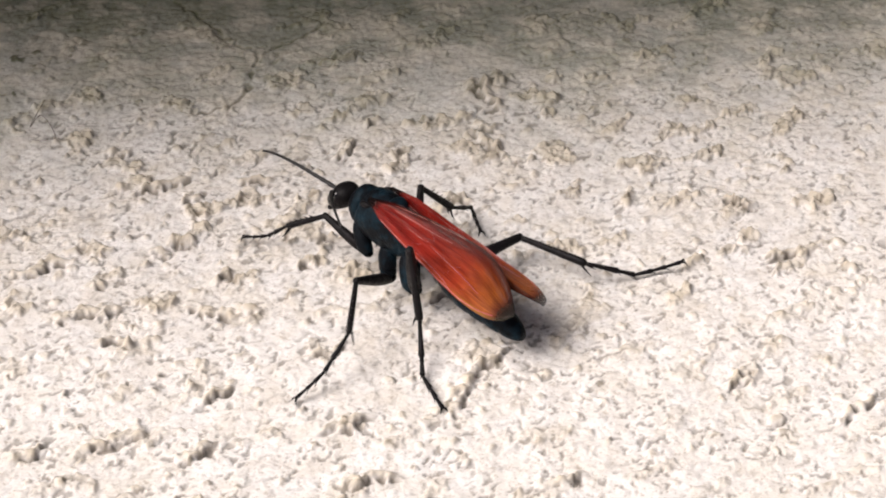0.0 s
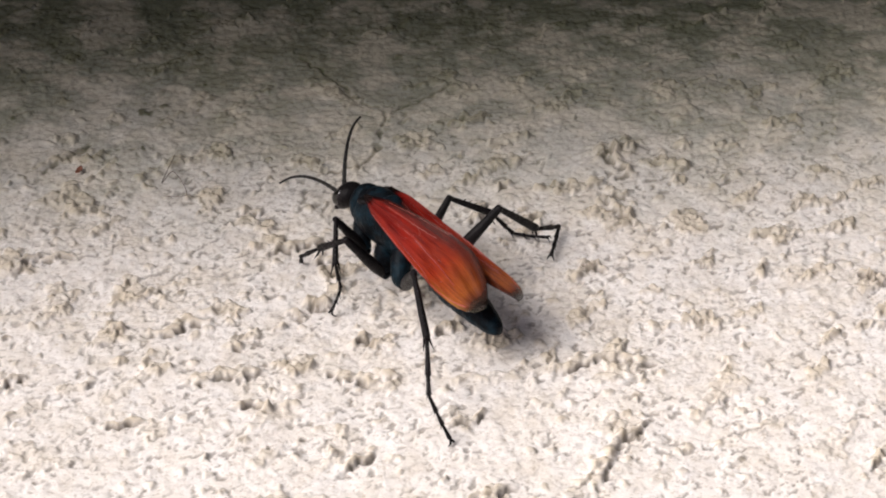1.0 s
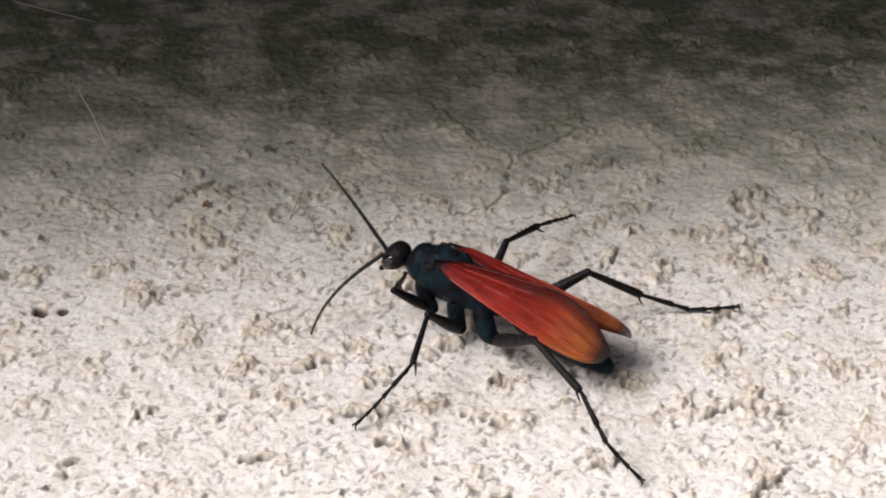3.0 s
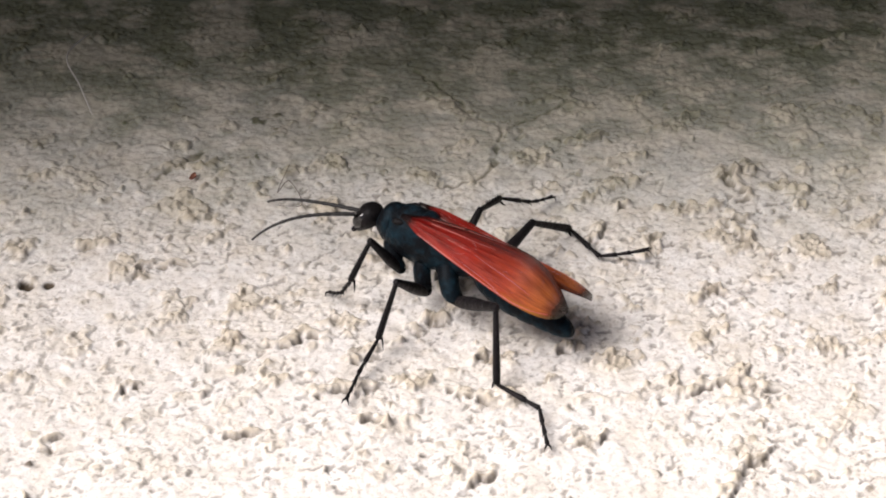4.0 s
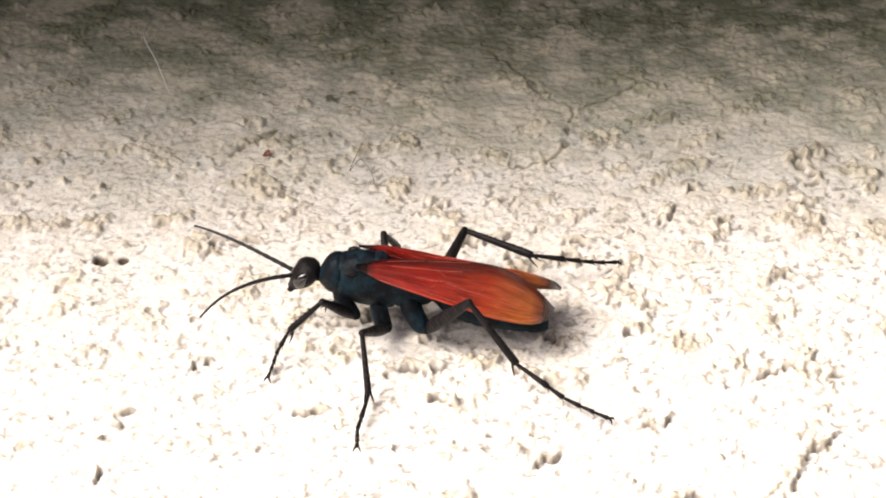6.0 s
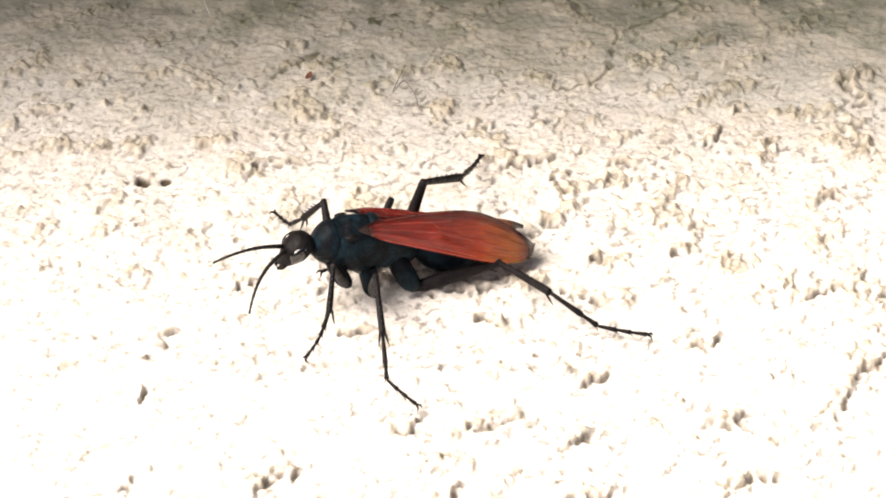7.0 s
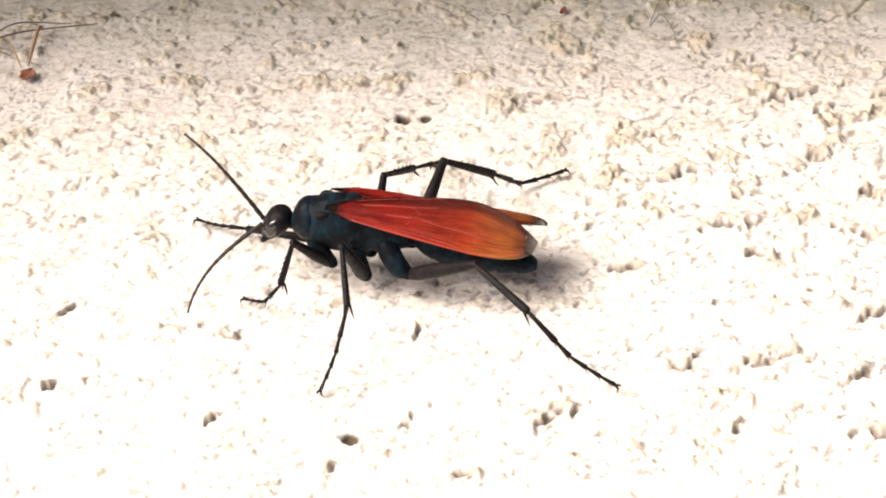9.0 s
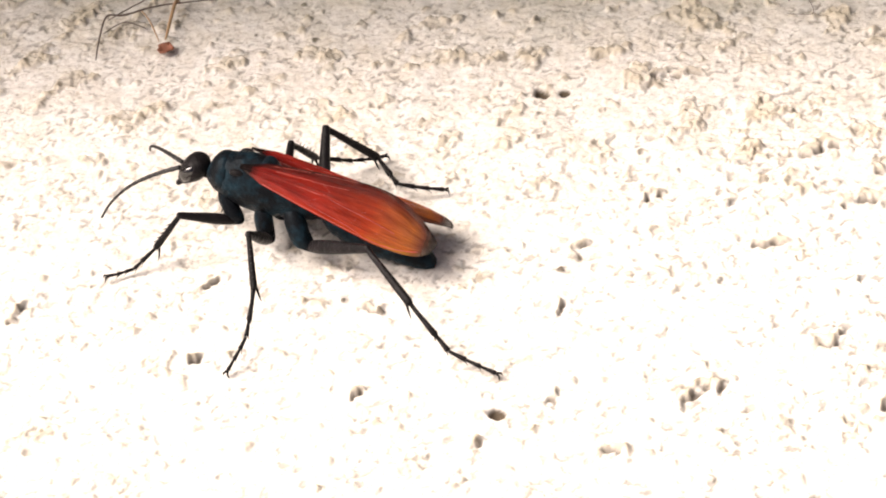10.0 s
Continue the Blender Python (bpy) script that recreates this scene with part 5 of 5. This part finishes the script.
stance(8.7, (-124.77, -66.93, 10.35, 177.1, 1.5, 2.0), (-44, -27, -55, -26),
       lf=(-142.2, -75.9, 0.9, 7.3, 5.9, -2.3, 12, 11.1, -3.9, 14.5, 10.2, -7.3),
       lm=(-129.7, -94, 0.9, -2.3, 11.2, 0.1, -0.6, 16, -7.5, 1.5, 22, -9.2),
       lh=(-87.9, -92.7, 0.9, -20.8, 9, 2.3, -26.4, 13.4, -6.9, -32.8, 18.8, -8.2),
       rf=(-127.8, -63.1, 0.9, -7.9, -8.6, -2.9, -2, -8, -6.5, 1, -6, -8.5),
       rm=(-116.2, -45.5, 0.9, -3.2, -9.4, 2, -2.6, -18.5, 1.7, -5.4, -20.5, -3.9),
       rh=(-93.5, -42.6, 0.9, -16.3, -15.5, -2.1, -14.4, -26, -6.9, -22.9, -26.1, -7.3))
stance(8.8, (-126.24, -67.34, 10.18, 177.2, 1.8, 6.7), (-3, -36, -43, 0),
       lf=(-142.3, -76.6, 0.9, 4.5, 8.7, -0.5, 10, 10.1, -4.9, 12.8, 9.4, -8.1),
       lm=(-129.5, -95.2, 0.9, -2.9, 11.7, -0.3, -1.6, 16, -8.3, 0.2, 21.9, -10.6),
       lh=(-88, -92.9, 0.9, -22.3, 9.4, -0.2, -30.9, 9.7, -8, -35.7, 16.6, -9.5),
       rf=(-129.4, -64.3, 0.9, -7.9, -8.6, -2.9, -2, -8, -6.5, 1, -6, -8.5),
       rm=(-116.3, -46.2, 0.9, -4.3, -8.9, 2.5, -3.6, -18, 3.2, -6.7, -20.5, -2.1),
       rh=(-94.1, -44.1, 0.9, -15.4, -16.1, -3.5, -25.4, -12.4, 1.2, -28.5, -19.5, -2.3))
stance(9, (-130.16, -72.68, 10.21, 177.6, -0.9, 3.8), (37, -26, -14, 47),
       lf=(-141.6, -79.2, 0.9, 3.5, 6.9, 2, 5.7, 8.4, -4.6, 8.3, 8, -8),
       lm=(-128.7, -97, 1.2, -3.8, 8.5, 2.7, -5.7, 16.6, -1.1, -4.1, 20.3, -6.5),
       lh=(-88.5, -95.6, 1.5, -22.4, 8.4, 0.3, -30.4, 16.8, -0.5, -36.1, 19, -6.7),
       rf=(-150.9, -62.1, 0.9, 8.2, -3.9, -5, 13.7, -7.8, -7.2, 17.8, -9.1, -7.8),
       rm=(-116.6, -48.8, 0.8, -7.4, -9, 2.6, -10.7, -16.4, -1.5, -13.8, -21.6, -4.1),
       rh=(-97, -49.6, 0.9, -16.3, -9, 5.4, -22.7, -15.7, -1.7, -25.8, -21.2, -7.4))
stance(9.2, (-133.76, -76.75, 9.92, 178.0, -1.9, -0.3), (6, -34, -15, -15),
       lf=(-141.2, -78.6, 0.9, -0.2, 8.6, 2.1, 4.5, 6.7, -2.9, 6.2, 4.3, -6),
       lm=(-138.3, -101.4, 0.9, -2.3, 10.7, 0.6, 0, 13.6, -7.8, 2.2, 19.8, -8.3),
       lh=(-87.9, -96.4, 0.9, -23.8, 7.9, -2.2, -33.4, 8.8, -8.7, -40.3, 13.8, -9.7),
       rf=(-136.3, -72.6, 0.9, -7.9, -8.6, -2.9, -2, -8, -6.5, 1, -6, -8.5),
       rm=(-132.3, -71.8, 0.9, -11, -8.5, 0.3, -8, -8, -7.5, -4, -6, -8.6),
       rh=(-110.4, -53.8, 0.9, -10.7, -12, 4.3, -8.5, -21.3, -2.3, -15.9, -22.6, -6.4))
stance(9.5, (-140.69, -74.34, 10.07, 176.3, 2.9, 3.0), (-56, -38, -48, -16),
       lf=(-152.2, -87.6, 1.1, 1.7, 8.8, 1.4, 5.4, 9.7, -4.6, 7.6, 11.6, -7.9),
       lm=(-138.5, -98.7, 0.2, -5.1, 10.8, 1.3, -5.3, 12, -7.7, -4.9, 18.7, -8.3),
       lh=(-95.7, -93.9, 1.3, -22.5, 9, -0.4, -31.4, 16.3, -1.8, -39, 16.8, -6),
       rf=(-153, -57.3, 2.3, 3.4, -8.8, 0.5, 6.8, -12.7, -4.4, 9.9, -14.6, -6.7),
       rm=(-139.9, -69.9, 0.9, -11, -8.5, 0.3, -8, -8, -7.5, -4, -6, -8.6),
       rh=(-110.4, -51.5, 0.6, -14.8, -7.8, 6.5, -21.4, -14.3, -0.5, -23.9, -20.2, -6.2))
stance(9.7, (-149.15, -70.85, 10.35, 170.2, 4.2, 4.9), (90, 28, -30, -17),
       lf=(-151.9, -86, 0.9, 0.3, 8.7, 1.9, -0.4, 14.2, -2.7, -0.5, 14.4, -6.9),
       lm=(-156.5, -90.1, 0.9, -2.2, 9.6, 1.5, -2.5, 9.5, -7.7, 0.7, 14.9, -9.7),
       lh=(-121.1, -99.6, 0.9, -16, 8.6, 5.7, -22.1, 13.1, -3.1, -28, 18.4, -6.3),
       rf=(-152.2, -67.1, 0.9, -7.9, -8.6, -2.9, -2, -8, -6.5, 1, -6, -8.5),
       rm=(-141, -63.2, 0.9, -7.1, -14.1, -4.7, 0.9, -18.2, -6.5, -3.7, -13.5, -7.4),
       rh=(-108, -47.4, 0.9, -16.8, -15.4, -2.6, -27.8, -18.4, -0.2, -32.8, -24.9, -2.3))
stance(10, (-164.03, -69.93, 10.52, 169.3, 8.0, 3.0), (-2, -41, -41, -27),
       lf=(-182.7, -80.9, 0.9, 6.5, 7.6, -2.5, 9.6, 9, -8.8, 11.8, 11.4, -11.5),
       lm=(-162.1, -99.2, 0.9, -5.2, 11.3, 0.7, -8.9, 19.3, -1.7, -9.6, 23.9, -6.3),
       lh=(-124.9, -98.6, 0.8, -22, 8.5, 1.2, -30.5, 16.4, 0.7, -37.2, 20.2, -3.5),
       rf=(-167.6, -65.7, 0.9, -7.9, -8.6, -2.9, -2, -8, -6.5, 1, -6, -8.5),
       rm=(-145.6, -53.2, 0.9, -5.4, -6.6, 3.8, -7.8, -12.5, -2.8, -12.1, -16.8, -5.3),
       rh=(-135.7, -60.7, 1, -8.7, -13.3, 2.7, -15.7, -18.6, -5, -20.6, -11.9, -3.3))


def ease(s):
    return s * s * (3 - 2 * s)


def cubic(t, values):
    """A smooth value at t through the values of all stances."""
    times = [s[0] for s in STANCES]
    k = max(0, min(len(times) - 2, int(np.searchsorted(times, t, side="right")) - 1))
    h = times[k + 1] - times[k]
    s = (t - times[k]) / h

    def slope(i):
        if i == 0 or i == len(times) - 1:
            return 0 * values[i]
        a, b = (values[i] - values[i - 1]) / (times[i] - times[i - 1]), (values[i + 1] - values[i]) / (times[i + 1] - times[i])
        return np.where(a * b > 0, 2 * a * b / np.where(np.abs(a + b) < 1e-9, 1, a + b), 0)

    p0, p1, m0, m1 = values[k], values[k + 1], slope(k) * h, slope(k + 1) * h
    return (2 * s ** 3 - 3 * s * s + 1) * p0 + (s ** 3 - 2 * s * s + s) * m0 + (3 * s * s - 2 * s ** 3) * p1 + (s ** 3 - s * s) * m1


def foot_at(t, name):
    """Feet stand still and step; over a long pause in the stances the legs step by turns."""
    times = [s[0] for s in STANCES]
    k = max(0, min(len(times) - 2, int(np.searchsorted(times, t, side="right")) - 1))
    a, b = np.array(STANCES[k][3][name][:3], float), np.array(STANCES[k + 1][3][name][:3], float)
    h, s = times[k + 1] - times[k], (t - times[k]) / (times[k + 1] - times[k])
    if h > 0.6:
        s = (s - (0.22 if name in ("lf", "rm", "lh") else 0.55)) * h / 0.24
    else:
        s = (s - 0.14) / 0.72
    s = max(0.0, min(1.0, s))
    p = a + (b - a) * ease(s)
    far = np.hypot(*(b - a)[:2])
    p[2] += min(3.0, 0.35 * far) * math.sin(math.pi * s) if far > 3 else 0
    return Vector(p)


def turn_to(x, up):
    """The turn that takes x to the given way, with z as near up as can be."""
    x = x.normalized()
    y = up.cross(x).normalized()
    return Matrix((x, y, x.cross(y))).transposed()


def bent_leg(hip, joints, end, lengths):
    """Knee, ankle, foot joint and toe of a leg whose hip and toe are given; its parts keep their lengths and stay near the joints."""
    chain = [hip + (joints[0] - hip).normalized() * lengths[0], *joints[1:], end]
    far = sum(lengths[1:]) * 0.995
    for _ in range(12):
        # too far: the knee leans after the toe
        if (end - chain[0]).length <= far:
            break
        chain[0] = hip + (end + (chain[0] - end).normalized() * far - hip).normalized() * lengths[0]
    for _ in range(24):
        chain[3] = end
        for k in (2, 1):
            chain[k] = chain[k + 1] + (chain[k] - chain[k + 1]).normalized() * lengths[k + 1]
        for k in (1, 2, 3):
            chain[k] = chain[k - 1] + (chain[k] - chain[k - 1]).normalized() * lengths[k]
    return chain


def motions():
    bodies = [np.array(s[1], float) for s in STANCES]
    feelers = [np.array(s[2], float) for s in STANCES]
    joints = {n: [np.array(s[3][n][3:], float) for s in STANCES] for n in LEGS}
    rows = {ob: [] for ob in (WASP, *FEELERS.values())}
    for leg in LEGS.values():
        rows[leg] = []
        for child in leg.children:
            rows[child] = []
    for k in range(301):
        t = k / 30
        x, y, z, head, pitch, roll = (float(v) for v in cubic(t, bodies))
        place = Matrix.Translation(Vector((x, y, z)) * MM) @ pose(0, 0, 0, 0, 0, head) @ pose(0, 0, 0, 0, -pitch, 0) @ pose(0, 0, 0, roll, 0, 0)
        rows[WASP].append((t, place))
        back = place.inverted()
        f = cubic(t, feelers)
        for side, (turn, rise) in ((1, f[:2]), (-1, f[2:])):
            rows[FEELERS[side]].append((t, Matrix.Translation(FEELER_ROOT[side]) @ pose(0, 0, 0, 0, 0, float(turn)) @ pose(0, 0, 0, 0, -float(rise), 0)))
        for name, leg in LEGS.items():
            hip = Vector((HIPS[name[1]][0], HIPS[name[1]][1] * (1 if name[0] == "l" else -1), HIPS[name[1]][2]))
            down = (back.to_3x3() @ Vector((0, 0, -1))).normalized()
            spots = cubic(t, joints[name])
            knee, ankle, ball, end = bent_leg(hip, [Vector(spots[k:k + 3]) for k in (0, 3, 6)], (back @ (foot_at(t, name) * MM)) / MM, LENGTHS[name[1]])
            turn = turn_to(knee - hip, -down).to_4x4()
            base = Matrix.Translation(hip * MM) @ turn
            rows[leg].append((t, base))
            inverse = base.inverted()
            for child in leg.children:
                a, b = {"shin": (knee, ankle), "foot": (ankle, ball), "foot_tip": (ball, end)}[child.name.split(".")[0]]
                rows[child].append((t, inverse @ Matrix.Translation(a * MM) @ turn_to(b - a, -down).to_4x4()))
    for ob, path in rows.items():
        walk(ob, path)


motions()
